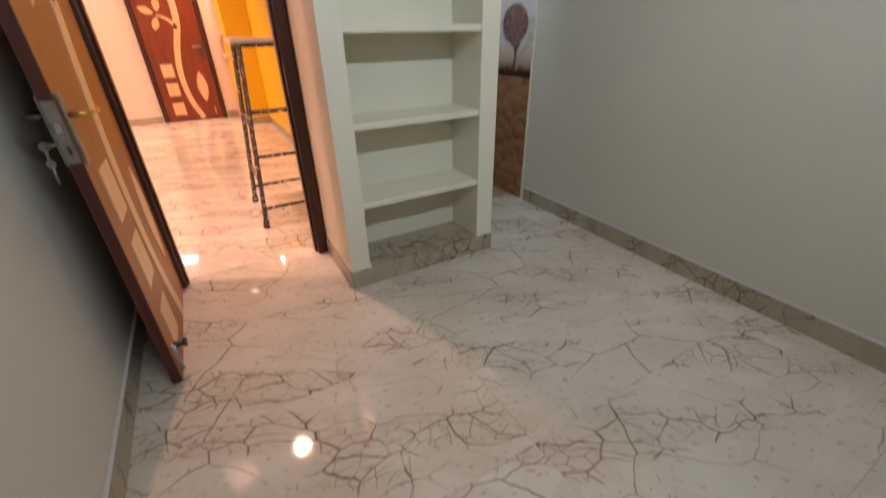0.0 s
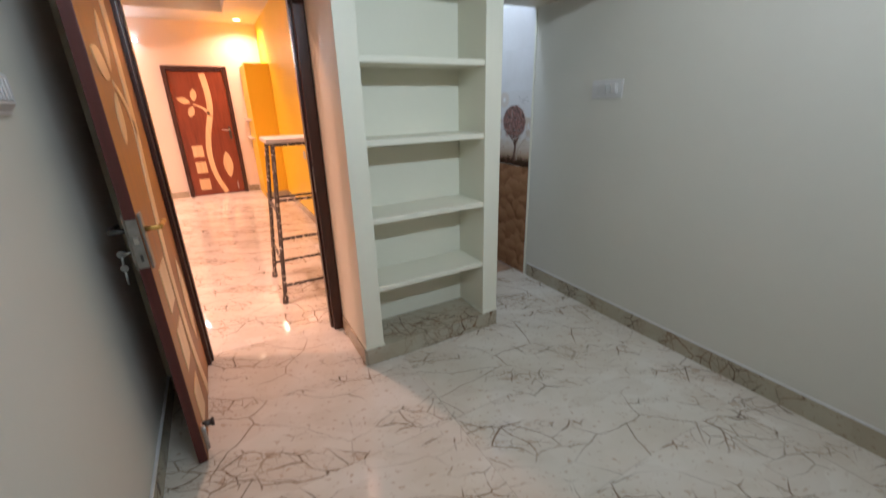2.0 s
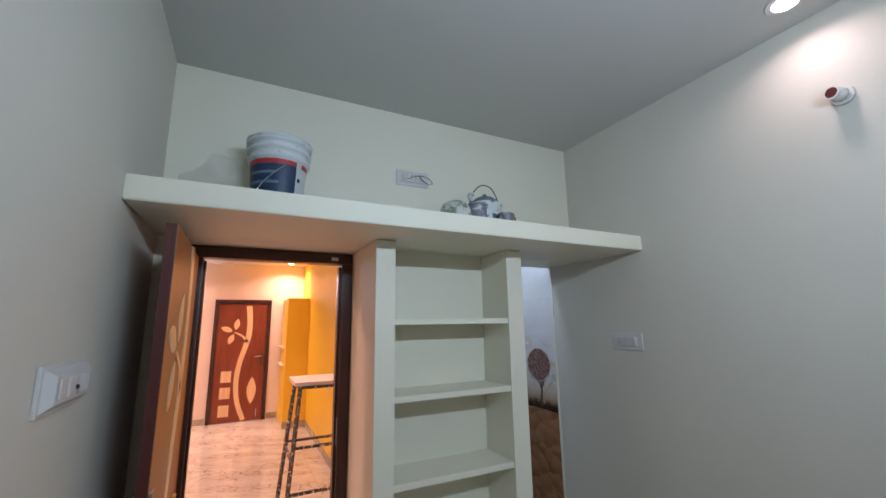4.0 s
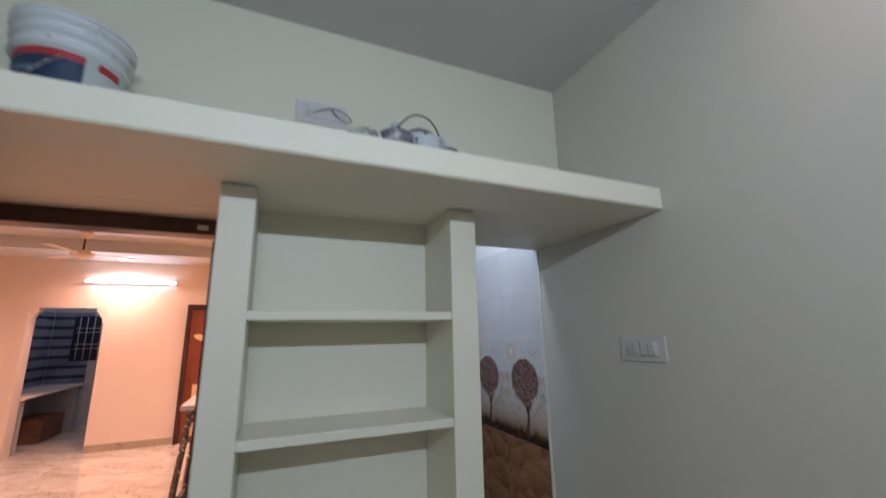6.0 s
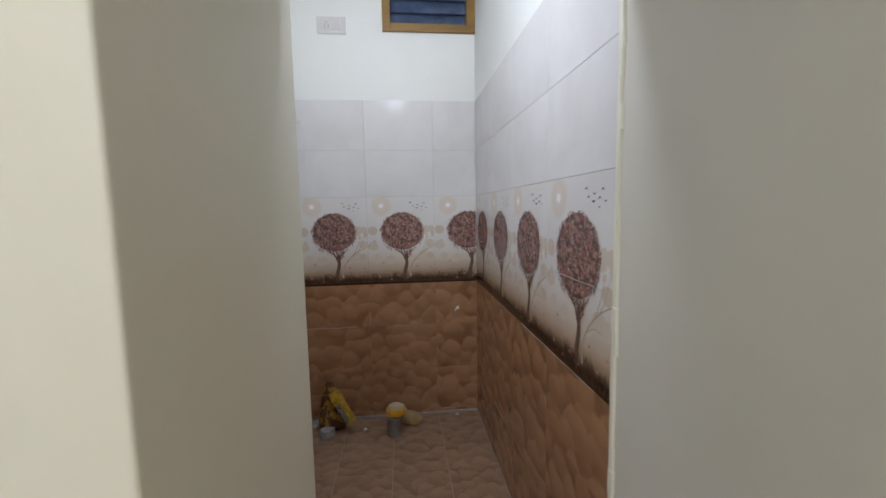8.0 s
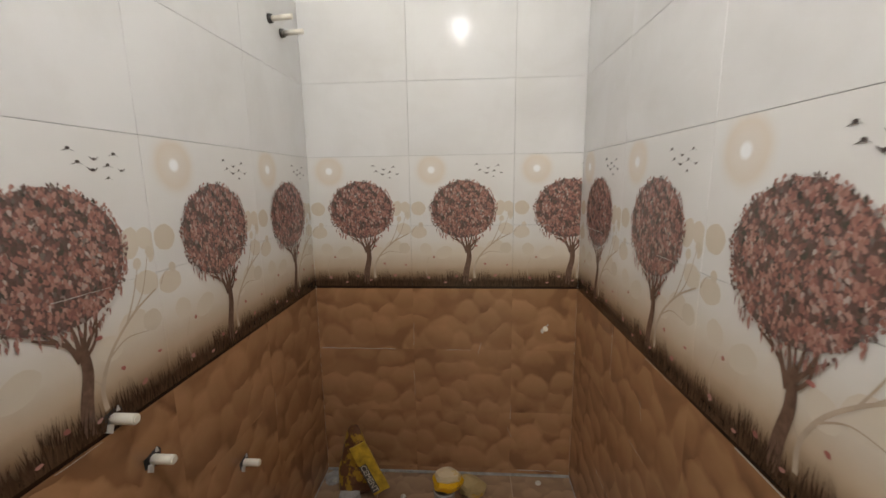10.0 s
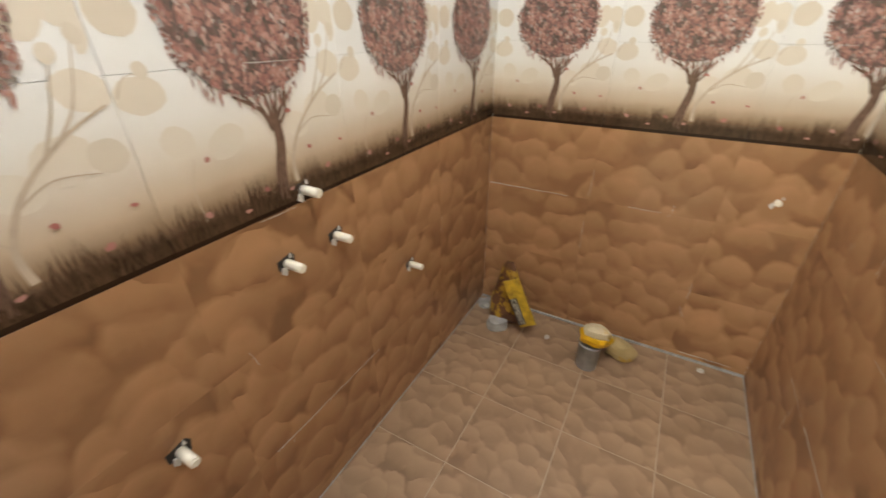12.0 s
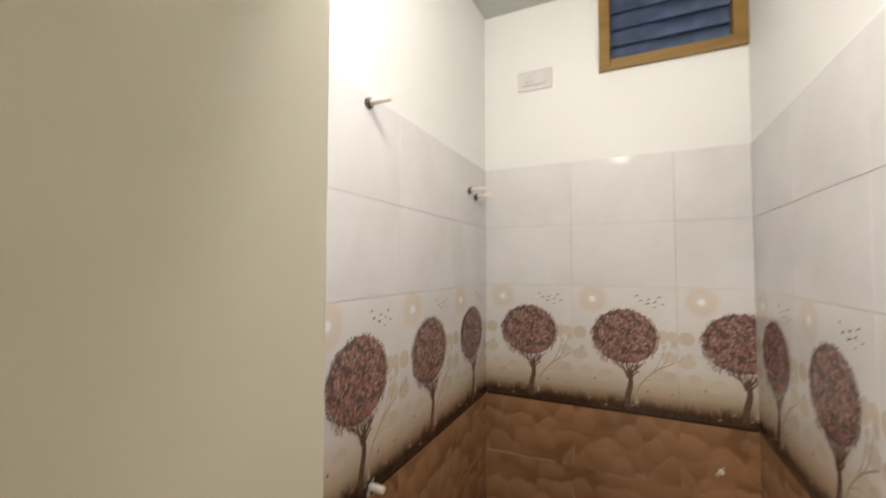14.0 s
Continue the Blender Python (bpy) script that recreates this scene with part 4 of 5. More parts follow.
for x, y, r, h, lab in ((1.235, 1.98, 0.060, 0.128, "small red and grey paint tin on the loft"), (1.435, 1.98, 0.050, 0.095, "small grey paint tin with a stained label")):
    tin = thing("paint_tin", pose(x, y, 2.157), lab, "paint tin")
    part("body", lathe([(r * 0.98, 0), (r, 0.004), (r * 0.97, 0.008), (r * 0.97, h - 0.012), (r, h - 0.008), (r, h), (r * 0.9, h)], 28), LABELTIN, tin)
    part("lid", lathe([(r * 0.88, h + 0.0005), (r * 0.9, h + 0.004), (r * 0.7, h + 0.005)], 24), PAINTY, tin)
jar = thing("thinner_bottle", pose(1.515, 2.02, 2.157) @ Matrix.Diagonal((1, 1, 1.8, 1)), "tiny orange bottle beside the paint tins", "bottle")
part("body", lathe([(0.018, 0), (0.019, 0.003), (0.019, 0.05), (0.012, 0.058), (0.012, 0.066)], 16), plain("orange_plastic", (0.45, 0.13, 0.03), 0.4), jar)

# ---- bathroom window ----
win = structure("window_1", boxes((1.735, 1.785, 4.40, 4.50, 2.555, 2.984), (2.275, 2.329, 4.40, 4.50, 2.555, 2.984), (1.7855, 2.2745, 4.40, 4.50, 2.555, 2.605), (1.7855, 2.2745, 4.40, 4.50, 2.944, 2.984), bevel=0.003), WINWOOD, "ochre wooden ventilator window with blue glass louvres", "window")
for k in range(4):
    part("louvre", boxes((-0.243, 0.243, -0.052, 0.052, -0.003, 0.003), bevel=0.001), LOUVRE, win, m=pose(2.03, 4.455, 2.648 + 0.084 * k, 72, 0, 0))
# added sheet; its colour stands in for the darkness outside the louvres
structure("window_backing", boxes((1.735, 2.331, 4.56, 4.60, 2.555, 2.984)), DARK, "near-black sheet standing in for the night behind the louvres", "window")

# ---- pipes and spouts in the bathroom ----
RAG = plain("torn_plaster", (0.55, 0.52, 0.48), 0.9, vary=0.3)


def pipe_stub(m, length=0.048, r=0.0108, droop=0.0, label="cut cream water pipe stub in a rough wall hole"):
    """Local -y points out of the wall."""
    ob = thing("pipe_stub", m, label, "pipe", "pipe stubs in the bathroom walls")
    bm = rod(bmesh.new(), (0, 0.004, 0), (0, -length, -droop), r, r, 14)
    rod(bm, (0, -length, -droop), (0, -length - 0.003, -droop), r * 0.72, r * 0.72, 14)
    part("pipe", bm, PIPE, ob)
    hole = bmesh.new()
    pts = [(0.024 * math.cos(k * 0.785 + 0.3) * (1 + 0.35 * math.sin(k * 2.3)), 0.026 * math.sin(k * 0.785 + 0.3) * (1 + 0.3 * math.cos(k * 1.7))) for k in range(8)]
    # flat shape on the tile, the hole's inner shade put into its colour
    part("hole", outline(hole, pts, -0.0008, -0.0008), DARK, ob, "dark broken hole round the pipe")
    rg = bmesh.new()
    outline(rg, [(-0.020, -0.018), (-0.010, -0.026), (-0.004, -0.008), (-0.016, -0.004)], -0.006, -0.0009)
    outline(rg, [(0.006, 0.012), (0.014, 0.010), (0.011, 0.022)], -0.005, -0.0009)
    part("plaster_rag", rg, RAG, ob, "pale torn plaster scraps")
    return ob


for y, z in ((3.363, 0.957), (3.438, 0.810), (3.282, 0.810), (3.755, 0.553), (2.958, 0.560)):
    pipe_stub(pose(1.149, y, z, 0, 0, 90))
pipe_stub(pose(2.19, 4.415, 0.748), 0.018, 0.010, label="short pipe end in a small wall hole")


def wall_tap(m):
    ob = thing("pipe_stub", m, "cream pipe elbow with a grey collar high on the wall", "pipe", "pipe stubs in the bathroom walls")
    part("collar", rod(bmesh.new(), (0, 0.002, 0), (0, -0.012, 0), 0.017, 0.015, 14), DARKSTEEL, ob)
    bm = rod(bmesh.new(), (0, -0.012, 0), (0, -0.085, 0.004), 0.0095, 0.0095, 12)
    part("pipe", bm, PIPE, ob)


for y, z in ((3.335, 2.10), (4.165, 1.978), (4.255, 1.960)):
    wall_tap(pose(1.149, y, z, 0, 0, 90))

# ---- rubbish on the bathroom floor ----
SACK = spattered("yellow_cement_sack", (0.36, 0.205, 0.022), (0.12, 0.045, 0.02), 0.6, 15, 0.46)
SACKFLAP = plain("yellow_sack_flap", (0.50, 0.31, 0.028), 0.55, vary=0.5, scale=28)
SACKGREY = spattered("grey_sack_print", (0.32, 0.30, 0.26), (0.07, 0.06, 0.05), 0.7, 20, 0.55)


sack = thing("cement_sack", pose(1.335, 4.29, 0.0), "crumpled yellow cement sack slumped in the corner", "sack")
sb = lathe([(0.075, 0.0), (0.095, 0.04), (0.09, 0.12), (0.07, 0.20), (0.04, 0.26), (0.012, 0.30)], 18, squash=0.75)
bmesh.ops.subdivide_edges(sb, edges=sb.edges, cuts=1, use_grid_fill=True)
part("bag", crumpled(sb, 0.04, 3.0), SACK, sack)
fl = bmesh.new()
box(fl, -0.115, 0.115, -0.036, 0.036, -0.005, 0.005)
bmesh.ops.subdivide_edges(fl, edges=fl.edges, cuts=4, use_grid_fill=True)
for v in fl.verts:
    v.co += noise.noise_vector(v.co * 11) * 0.007
# the flap slants down to the side, its face to the room; its local x runs along the print
slope = Matrix(((0.45, 0.89, 0, 0), (0, 0, -1, 0), (-0.89, 0.45, 0, 0), (0, 0, 0, 1)))
flap = part("flap", fl, SACKFLAP, sack, "folded yellow flap with dark print", m=pose(0.083, -0.095, 0.19) @ pose(0, 0, 0, -10, 0, 8) @ slope)
part("print_bar", boxes((-0.03, 0.10, -0.034, 0.0, 0.0145, 0.0152)), DARKSTEEL, flap, "dark printed bar")
txt = bpy.data.curves.new("sack_word", "FONT")
txt.body, txt.size, txt.extrude, txt.align_x, txt.align_y = "CEMENT", 0.033, 0.0006, "CENTER", "CENTER"
tmp = bpy.data.objects.new("sack_word", txt)
scene.collection.objects.link(tmp)
word_mesh = bpy.data.meshes.new_from_object(tmp.evaluated_get(bpy.context.evaluated_depsgraph_get()))
bpy.data.objects.remove(tmp)
word_mesh.materials.clear()
word_mesh.materials.append(RAG)
part("printed_word", word_mesh, RAG, flap, m=pose(0.035, -0.017, 0.0162))
pl = crumpled(lathe([(0.048, 0.0), (0.05, 0.012), (0.042, 0.045), (0.012, 0.06)], 18), 0.006, 8.0, 20)
lump = part("cement_lump", pl, CEMENT, sack, "grey cement lump under the sack", m=pose(-0.02, -0.075, 0.0))

can = thing("plastic_can", pose(1.743, 4.168, 0.0), "small grey plastic can standing on the tiles", "can")
part("body", lathe([(0.041, 0.0), (0.043, 0.003), (0.044, 0.115), (0.046, 0.117), (0.046, 0.124), (0.039, 0.124), (0.037, 0.03)], 28), plain("grey_can_plastic", (0.31, 0.315, 0.32), 0.5, vary=0.2), can)
bag = thing("yellow_packet", pose(1.757, 4.178, 0.1245) @ Matrix.Diagonal((0.88, 0.88, 0.88, 1)), "crumpled yellow and white packet on the can", "packet")
yb = lathe([(0.03, 0.0), (0.066, 0.012), (0.070, 0.038), (0.058, 0.055)], 20, squash=0.85)
bmesh.ops.subdivide_edges(yb, edges=yb.edges, cuts=1, use_grid_fill=True)
part("fold", crumpled(yb, 0.014, 2.0, 22), spattered("orange_packet_film", (0.68, 0.37, 0.015), (0.20, 0.11, 0.04), 0.45, 16, 0.60), bag, "orange-yellow folded rim")
wb = lathe([(0.060, 0.048), (0.062, 0.060), (0.050, 0.082), (0.02, 0.095), (0.005, 0.096)], 20, squash=0.85)
part("cap", crumpled(wb, 0.010, 5.0, 20), spattered("pale_packet_film", (0.55, 0.45, 0.31), (0.50, 0.32, 0.10), 0.5, 14, 0.54), bag, "pale top of the packet")
tan = thing("crumpled_wrapper", pose(1.858, 4.285, 0.0) @ Matrix.Diagonal((1.05, 0.85, 0.80, 1)), "tan crumpled wrapper ball behind the can", "wrapper")
tb = lathe([(0.03, 0.0), (0.052, 0.02), (0.055, 0.055), (0.038, 0.095), (0.010, 0.11)], 18)
bmesh.ops.subdivide_edges(tb, edges=tb.edges, cuts=1, use_grid_fill=True)
part("ball", crumpled(tb, 0.016, 6.0, 18), spattered("tan_wrapper_film", (0.40, 0.29, 0.14), (0.45, 0.26, 0.04), 0.6, 10, 0.56), tan)
for k, (x, y) in enumerate(((2.17, 4.36), (1.21, 4.33), (1.55, 4.25))):
    ch = thing("cement_chip", pose(x, y, 0), "small pale chip of plaster on the bathroom floor", "rubble", "plaster chips on the floor")
    part("chip", crumpled(lathe([(0.012, 0), (0.013, 0.006), (0.005, 0.012)], 7), 0.006, k + 1.0, 60), RAG, ch)
spill = thing("cement_smear", pose(1.20, 4.36, 0.0), "pale cement smear in the bathroom corner", "smear")
part("smear", crumpled(lathe([(0.05, 0.0), (0.045, 0.003), (0.02, 0.005)], 18), 0.02, 4.0, 26), CEMENT, spill)

# ---- printed tile picture ----
PITCH, BAND0 = 0.446, 0.93
rng = random.Random(7)


def disc(bm, x, z, rx, rz, y, slot, n=14, wobble=0.06, turn=0.0):
    pts = []
    for i in range(n):
        a = 6.28319 * i / n
        k = 1 + wobble * math.sin(a * 2 + x * 50) + wobble * 0.5 * math.sin(a * 5 + z * 90)
        u, v = rx * k * math.cos(a), rz * k * math.sin(a)
        pts.append((x + u * math.cos(turn) - v * math.sin(turn), z + u * math.sin(turn) + v * math.cos(turn)))
    outline(bm, pts, y, y, slot)


def picture():
    """One repeat of the print: hazy leaves, twigs, a round tree, birds, petals and grass. Slots: 0 haze 1 twig 2 trunk 3 crown 4 leaves 5 birds 6 petals 7 grass 8 shaded leaves."""
    bm = bmesh.new()
    Y = -0.0005
    hazy = ((0.035, 0.36, 0.030, 0.032), (0.035, 0.255, 0.034, 0.028), (0.385, 0.36, 0.024, 0.034), (0.425, 0.365, 0.022, 0.026), (0.415, 0.27, 0.032, 0.028), (0.365, 0.19, 0.040, 0.030), (0.305, 0.165, 0.030, 0.026), (0.415, 0.185, 0.024, 0.026), (0.065, 0.18, 0.028, 0.026), (0.145, 0.165, 0.036, 0.028), (0.437, 0.33, 0.008, 0.02))
    for k, (x, z, rx, rz) in enumerate(hazy):
        disc(bm, x, z, rx, rz, Y - 0.00003 * k, 0, turn=0.4 * math.sin(k * 3))
    Y = -0.0012
    for pts, w0, w1 in (([(0.280, 0.050), (0.279, 0.10), (0.31, 0.16), (0.37, 0.215), (0.435, 0.25)], 0.011, 0.0035), ([(0.30, 0.145), (0.345, 0.17), (0.40, 0.165)], 0.004, 0.0015), ([(0.35, 0.20), (0.375, 0.25), (0.395, 0.31)], 0.0045, 0.0015), ([(0.365, 0.21), (0.40, 0.255), (0.425, 0.33)], 0.0045, 0.0015), ([(0.005, 0.255), (0.02, 0.28), (0.045, 0.285)], 0.0022, 0.001), ([(0.281, 0.10), (0.258, 0.13), (0.25, 0.17)], 0.003, 0.0012), ([(0.07, 0.04), (0.065, 0.10), (0.08, 0.15)], 0.002, 0.0008)):
        Y -= 0.00003
        outline(bm, ribbon(arc(pts, 5), w0, w1), Y, Y, 1)
    for x, z in ((0.395, 0.315), (0.43, 0.335), (0.045, 0.288)):
        disc(bm, x, z, 0.010, 0.013, Y - 0.0001, 0)
    # trunk and limbs
    Y = -0.0018
    outline(bm, ribbon(arc([(0.226, 0.02), (0.232, 0.08), (0.244, 0.14), (0.241, 0.19)], 6), 0.030, 0.018), Y, Y, 2)
    for pts, w0, w1 in (([(0.235, 0.165), (0.215, 0.205), (0.165, 0.235)], 0.013, 0.004), ([(0.236, 0.17), (0.232, 0.215), (0.222, 0.25)], 0.011, 0.004), ([(0.238, 0.17), (0.262, 0.205), (0.295, 0.235)], 0.012, 0.004), ([(0.238, 0.175), (0.25, 0.21), (0.258, 0.25)], 0.010, 0.004), ([(0.205, 0.213), (0.185, 0.235), (0.165, 0.255)], 0.006, 0.003), ([(0.233, 0.165), (0.222, 0.20), (0.20, 0.245)], 0.008, 0.004), ([(0.241, 0.165), (0.268, 0.195), (0.278, 0.245)], 0.008, 0.004), ([(0.239, 0.165), (0.242, 0.20), (0.240, 0.245)], 0.009, 0.004), ([(0.262, 0.207), (0.275, 0.235), (0.285, 0.26)], 0.005, 0.003)):
        Y -= 0.00004
        outline(bm, ribbon(arc(pts, 5), w0, w1), Y, Y, 2)
    # crown: a dark ground with many small leaf flecks over it
    CX, CZ, RX, RZ = 0.219, 0.354, 0.152, 0.135
    disc(bm, CX, CZ, RX * 0.91, RZ * 0.90, -0.0023, 3, 40, 0.015)
    count = 0
    while count < 1800:
        u, v = rng.uniform(-1.04, 1.04), rng.uniform(-1.04, 1.04)
        d = math.hypot(u, v)
        if d > 0.965 + 0.025 * math.sin(math.atan2(v, u) * 11):
            continue
        if v < -0.72 and rng.random() < 0.55:
            continue
        x, z = CX + u * RX, CZ + v * RZ
        s, a = rng.uniform(0.0036, 0.0080), rng.choice((1.57, 4.71)) + rng.uniform(-0.7, 0.7)
        if d > 0.88:
            s *= 0.72
        pts = [(x + s * k * math.cos(a + q), z + s * k * math.sin(a + q)) for q, k in ((0, 1.2), (0.9, 0.55), (2.2, 0.66), (3.14, 0.75), (4.1, 0.70), (5.3, 0.58))]
        outline(bm, pts, -0.0025 - 0.0000003 * count, -0.0025 - 0.0000003 * count, 8 if noise.noise(Vector((x * 44, z * 40, 3.0))) + rng.uniform(-0.25, 0.25) > 0.14 else 4)
        count += 1
    for k in range(34):
        x = CX + rng.uniform(-0.12, 0.12)
        z = CZ - RZ * (math.sqrt(1 - ((x - CX) / RX) ** 2) + rng.uniform(-0.06, 0.09))
        s, w = rng.uniform(0.006, 0.013), rng.uniform(0.0015, 0.003)
        outline(bm, [(x - w, z), (x, z - s), (x + w, z), (x, z + s)], -0.0031 - 0.000001 * k, -0.0031 - 0.000001 * k, 4)
    tree = {v for f in bm.faces if f.material_index in (2, 3, 4, 8) for v in f.verts}
    for v in tree:
        v.co.x += 0.011
    # birds
    for x, z, s in ((0.288, 0.545, 0.012), (0.302, 0.522, 0.012), (0.335, 0.528, 0.010), (0.330, 0.508, 0.012), (0.362, 0.518, 0.012), (0.378, 0.540, 0.012), (0.392, 0.508, 0.009), (0.360, 0.494, 0.009)):
        up = 1 if rng.random() < 0.55 else -1
        s *= 1.15
        outline(bm, [(x - s, z + up * s * 0.45), (x - s * 0.3, z + up * s * 0.1), (x, z - s * 0.12), (x + s * 0.4, z + up * s * 0.15), (x + s, z + up * s * 0.5), (x + s * 0.3, z - s * 0.18), (x - s * 0.25, z - s * 0.25)], -0.0014, -0.0014, 5)
        disc(bm, x, z, s * 0.32, s * 0.22, -0.0015, 5, 8)
    # petals
    for x, z, s in ((0.285, 0.195, 0.007), (0.10, 0.145, 0.006), (0.325, 0.115, 0.006), (0.075, 0.052, 0.008), (0.20, 0.058, 0.007), (0.37, 0.062, 0.008), (0.26, 0.04, 0.006), (0.42, 0.11, 0.005), (0.15, 0.03, 0.006)):
        disc(bm, x, z, s, s * 0.75, -0.0032, 6, 8, 0.2)
    # grass
    for k in range(330):
        x = rng.uniform(0.0, PITCH)
        h, lean, w = rng.uniform(0.02, 0.085) * (0.9 + 0.15 * math.sin(x * 43)), rng.uniform(-0.014, 0.014), rng.uniform(0.0010, 0.0022)
        outline(bm, [(x - w, 0.012), (x + w, 0.012), (x + lean * 0.5 + w * 0.5, 0.012 + h * 0.6), (x + lean, 0.012 + h), (x + lean * 0.5 - w * 0.5, 0.012 + h * 0.6)], -0.0028 - 0.000001 * k, -0.0028 - 0.000001 * k, 7)
    return bm


PRINTMATS = (HAZE, TWIG, TRUNK, CROWN, LEAF, BIRD, PETAL, GRASS, LEAFDARK)
print_cache = {}


def print_mesh(u0, u1):
    key = (round(u0, 3), round(u1, 3))
    if key not in print_cache:
        rng.seed(7)
        bm = picture()
        for u, side in ((u0, -1), (u1, 1)):
            bmesh.ops.bisect_plane(bm, geom=bm.verts[:] + bm.edges[:] + bm.faces[:], plane_co=(u - side * 0.0015, 0, 0), plane_no=(side, 0, 0), clear_outer=True)
        for v in bm.verts:
            v.co.z = min(max(v.co.z, 0.002), 0.574)
        print_cache[key] = mesh_of("tree_print", bm, *PRINTMATS)
    return print_cache[key]


tile_cache = {}


def tile_mesh(u0, u1, h, mat, thick=0.006, gap=None):
    """A tile whose face lies at y = 0, with a small chamfer round it."""
    key = (round(u0, 3), round(u1, 3), round(h, 4), mat.name)
    if key not in tile_cache:
        gap, k = (0.0001, 0.0002) if mat is PUFF else (0.0005, 0.0006) if mat is PLAINTILE else (0.00035, 0.0006)
        a, b, c, d = u0 + gap, u1 - gap, gap, h - gap
        bm = bmesh.new()
        front = [bm.verts.new(p) for p in ((a + k, 0, c + k), (b - k, 0, c + k), (b - k, 0, d - k), (a + k, 0, d - k))]
        edge = [bm.verts.new(p) for p in ((a, k, c), (b, k, c), (b, k, d), (a, k, d))]
        back = [bm.verts.new(p) for p in ((a, thick - 0.0002, c), (b, thick - 0.0002, c), (b, thick - 0.0002, d), (a, thick - 0.0002, d))]
        bm.faces.new(front)
        for r0, r1 in ((front, edge), (edge, back)):
            for i in range(4):
                bm.faces.new((r0[i], r1[i], r1[(i + 1) % 4], r0[(i + 1) % 4]))
        bmesh.ops.recalc_face_normals(bm, faces=bm.faces)
        for f in bm.faces:
            if abs(f.normal.y) > 0.9 and f.normal.y > 0:
                f.normal_flip()
        tile_cache[key] = mesh_of("tile", bm, mat)
    return tile_cache[key]


ROWS_UP = ((0.0, 0.03, PUFF), (0.03, 0.33, PUFF), (0.33, 0.64, PUFF), (0.64, BAND0, PUFF), (BAND0, 1.215, BANDLOW), (1.215, 1.514, BANDUP), (1.514, 1.815, PLAINTILE), (1.815, 2.13, PLAINTILE))


def tiled_wall(name, m, spans, label):
    """spans: (start along the wall, first and last u of the tile). The local x axis runs along the wall, -y points into the room."""
    length = max(s + b for s, a, b in spans)
    first = min(s + a for s, a, b in spans)
    base = structure(name, boxes((first, length, 0.0061, 0.0075, BAND0, 2.13)), BATHGROUT, label, "tiled wall")
    base.matrix_basis = m
    part("brown_bed", boxes((first, length, 0.0061, 0.0075, 0.0, BAND0 - 0.0002)), BROWNGROUT, base)
    for s, a, b in spans:
        for z0, z1, mat in ROWS_UP:
            part("tile", tile_mesh(a, b, z1 - z0, mat), None, base, m=pose(s, 0, z0))
        part("tree_print", print_mesh(a, b), None, base, "printed picture of a red-brown tree", m=pose(s, 0, BAND0))
    return base


tiled_wall("bath_tiles_north", pose(1.149, 4.413, 0), ((0, 0, PITCH), (PITCH, 0, PITCH), (2 * PITCH, 0, 1.176 - 2 * PITCH)), "bathroom tiles, brown below, tree border, pale grey above")
tiled_wall("bath_tiles_west", pose(1.149, 4.413 - 4 * PITCH, 0, 0, 0, 90), ((0, 0.014, PITCH), (PITCH, 0, PITCH), (2 * PITCH, 0, PITCH), (3 * PITCH, 0, PITCH)), "bathroom tiles, brown below, tree border, pale grey above")
tiled_wall("bath_tiles_east", pose(2.325, 4.413, 0, 0, 0, -90), ((0, 0, PITCH), (PITCH, 0, PITCH), (2 * PITCH, 0, PITCH), (3 * PITCH, 0, PITCH - 0.012)), "bathroom tiles, brown below, tree border, pale grey above")
tiled_wall("bath_tiles_south", pose(1.590, NB + 0.0076, 0, 0, 0, 180), ((0, 0, PITCH),), "bathroom tiles, brown below, tree border, pale grey above")
edge_rng = random.Random(3)
edge_bm = bmesh.new()
for k in range(36):
    a0 = 2.13 * k / 36
    box(edge_bm, 2.3225 + edge_rng.uniform(-0.0015, 0.0015), 2.3308, 2.626 + edge_rng.uniform(-0.005, 0.003), 2.640, a0, a0 + 2.13 / 36 - 0.0004)
structure("tile_edge_trim", edge_bm, CREAM, "rough pale plaster edge of the bathroom tiling", "trim")



# smears of white cement along some joints and across tiles
def streaks(base, seed, length, count):
    r = random.Random(seed)
    for k in range(count):
        if r.random() < 0.45:
            u, z = PITCH * r.randint(0, int(length / PITCH)), r.uniform(0.1, 1.1)
            du, dz = r.uniform(-0.004, 0.004), r.uniform(0.03, 0.16)
        elif r.random() < 0.6:
            u, z = r.uniform(0.05, length - 0.25), r.choice((0.33, 0.64, BAND0, 1.215)) + r.uniform(-0.002, 0.002)
            du, dz = r.uniform(0.04, 0.24), r.uniform(-0.001, 0.001)
        else:
            u, z = r.uniform(0.05, length - 0.1), r.uniform(0.15, 1.05)
            du, dz = r.uniform(-0.02, 0.02), r.uniform(-0.06, 0.06)
        u = min(max(u, 0.01), length - 0.01)
        n = 5
        pts = [(u + du * i / n + r.uniform(-0.0008, 0.0008), z + dz * i / n + r.uniform(-0.0008, 0.0008)) for i in range(n + 1)]
        w = r.uniform(0.0006, 0.0014)
        part("cement_streak", outline(bmesh.new(), ribbon(pts, w, w * 0.5), -0.0036, -0.0036), RAG, base)


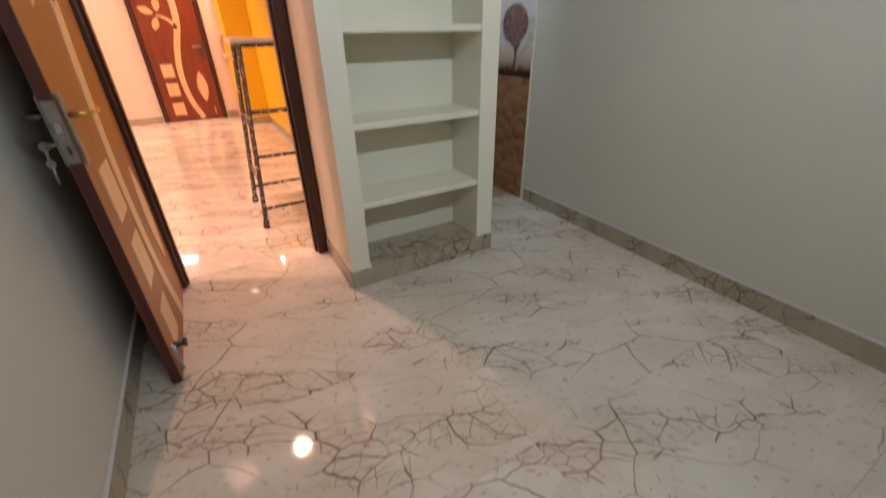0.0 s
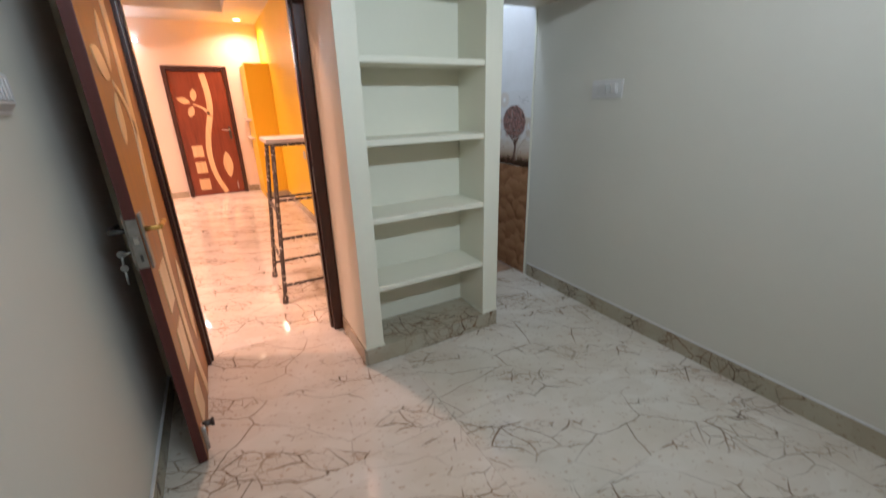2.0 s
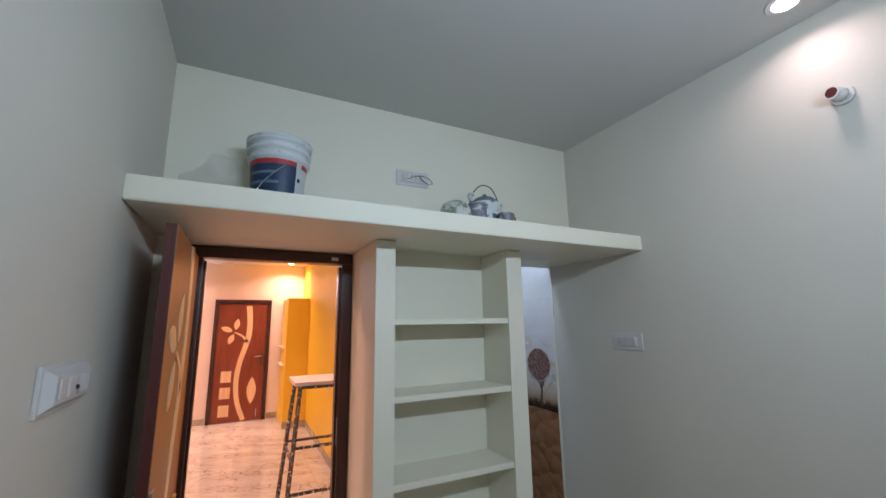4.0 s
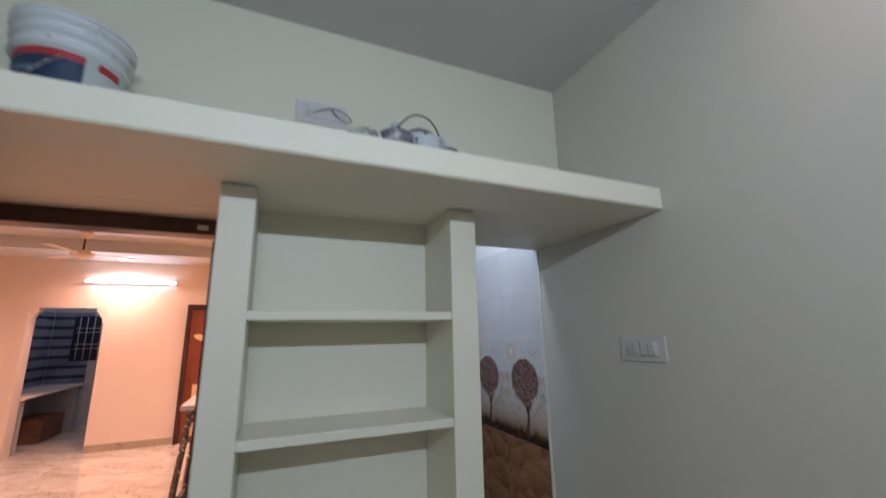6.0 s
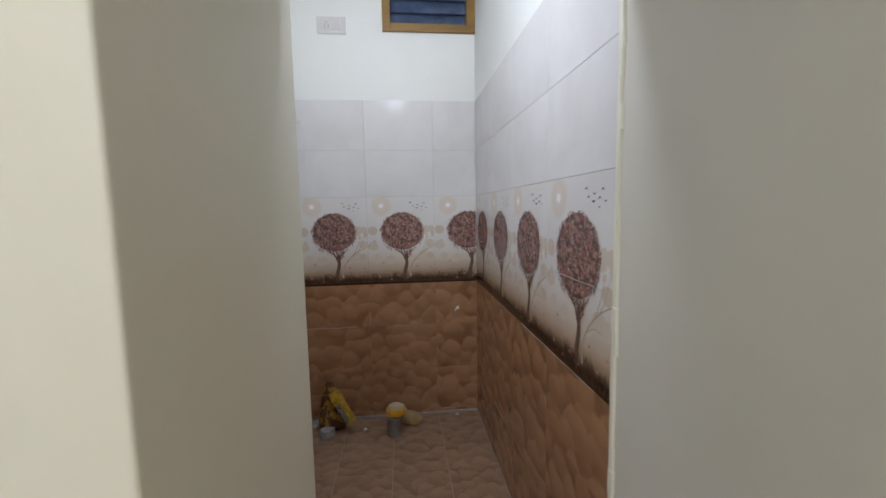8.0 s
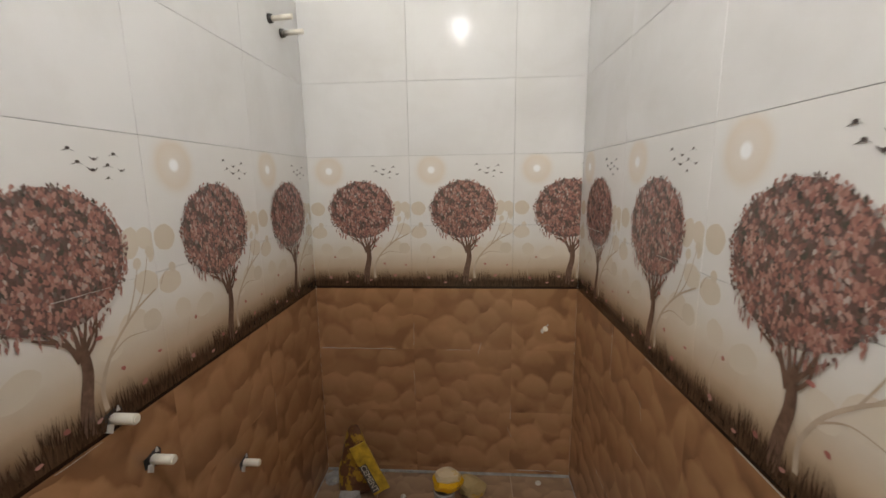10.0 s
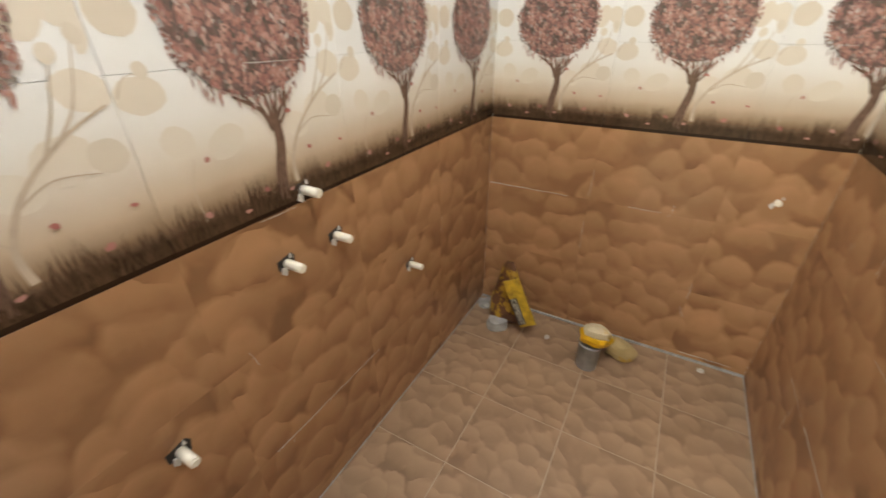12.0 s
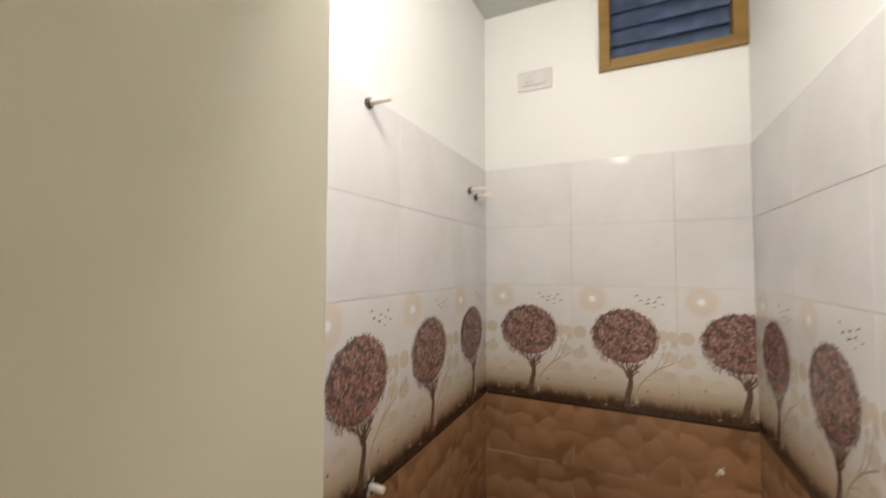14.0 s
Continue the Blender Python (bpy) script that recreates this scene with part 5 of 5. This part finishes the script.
for tiles_name, seed, length, count in (("bath_tiles_north", 11, 1.17, 9), ("bath_tiles_west", 12, 1.75, 13), ("bath_tiles_east", 13, 1.75, 13)):
    streaks(bpy.data.objects[tiles_name], seed, length, count)
for tiles_name, u0, u1, z in (("bath_tiles_north", 0.01, 0.36, 0.642), ("bath_tiles_north", 0.93, 1.12, 0.03), ("bath_tiles_east", 1.34, 1.76, 1.214), ("bath_tiles_east", 0.02, 0.30, 1.217), ("bath_tiles_east", 0.55, 0.80, 0.332), ("bath_tiles_east", 1.05, 1.70, 0.932), ("bath_tiles_west", 0.50, 0.92, 0.333)):
    pts = [(u0 + (u1 - u0) * i / 8, z + 0.0012 * math.sin(i * 2.1 + u0)) for i in range(9)]
    part("cement_streak", outline(bmesh.new(), ribbon(pts, 0.003, 0.0015), -0.0037, -0.0037), RAG, bpy.data.objects[tiles_name])
bed = structure("tile_foot_fillet", boxes((1.1495, 2.3245, 4.403, 4.4125, 0.0005, 0.010), (1.1495, 1.153, 2.80, 4.402, 0.0005, 0.004), (2.321, 2.3245, 2.80, 4.402, 0.0005, 0.004), bevel=0.001), CEMENT, "rough pale cement fillet at the foot of the tiles", "trim")

# ---- floors ----
def floor_tile(name, x0, x1, y0, y1, mat, gap=0.0004):
    key = (name, round(x1 - x0, 3), round(y1 - y0, 3))
    if key not in tile_cache:
        w, d, k = x1 - x0, y1 - y0, 0.0004
        bm = bmesh.new()
        top = [bm.verts.new(p) for p in ((gap + k, gap + k, 0), (w - gap - k, gap + k, 0), (w - gap - k, d - gap - k, 0), (gap + k, d - gap - k, 0))]
        low = [bm.verts.new(p) for p in ((gap, gap, -0.0012), (w - gap, gap, -0.0012), (w - gap, d - gap, -0.0012), (gap, d - gap, -0.0012))]
        bot = [bm.verts.new((v.co.x, v.co.y, -0.0098)) for v in low]
        bm.faces.new(top)
        for r0, r1 in ((top, low), (low, bot)):
            for i in range(4):
                bm.faces.new((r0[i], r1[i], r1[(i + 1) % 4], r0[(i + 1) % 4]))
        tile_cache[key] = mesh_of("floor_tile", bm, mat)
    return tile_cache[key]


floor = structure("floor", boxes((-4.19, 2.33, SY, 8.54, -0.0099, -0.0060)), GROUT, "glossy cream marble tile floor with brown veins", "floor")
xs = [-4.20, -3.98, -2.76, -1.54, -0.32, 0.90, 2.12, 2.331]
ys = [SY] + [0.24 + 0.61 * k for k in range(14)] + [8.55]
for x0, x1 in zip(xs, xs[1:]):
    for y0, y1 in zip(ys, ys[1:]):
        under_wall = (y1 < NY and x1 < -0.3) or (x0 > 0.85 and 2.0 < y0 < 4.4)
        if not under_wall:
            part("floor_tile", floor_tile("marble", x0, x1, y0, y1, MARBLE), None, floor, m=pose(x0, y0, 0))
for x0, x1, y0, y1 in ((0.90, 2.12, 2.07, 2.68), (2.12, 2.331, 2.07, 2.68), (1.604, 2.324, 2.68, 2.78)):
    part("floor_tile", floor_tile("marble", x0, x1, y0, y1, MARBLE), None, floor, m=pose(x0, y0, 0))

bathfloor = structure("bath_floor", boxes((1.15, 2.324, 2.79, 4.41, -0.0099, -0.0012)), FLOORGROUT, "brown puff-print bathroom floor tiles", "floor")
fx = [1.15, 1.432, 1.738, 2.044, 2.324]
fy = [2.78, 2.884, 3.189, 3.494, 3.799, 4.104, 4.41]
for x0, x1 in zip(fx, fx[1:]):
    for y0, y1 in zip(fy, fy[1:]):
        part("floor_tile", floor_tile("bath", x0, x1, y0, y1, PUFFFLOOR, 0.0015), None, bathfloor, m=pose(x0, y0, 0.0))
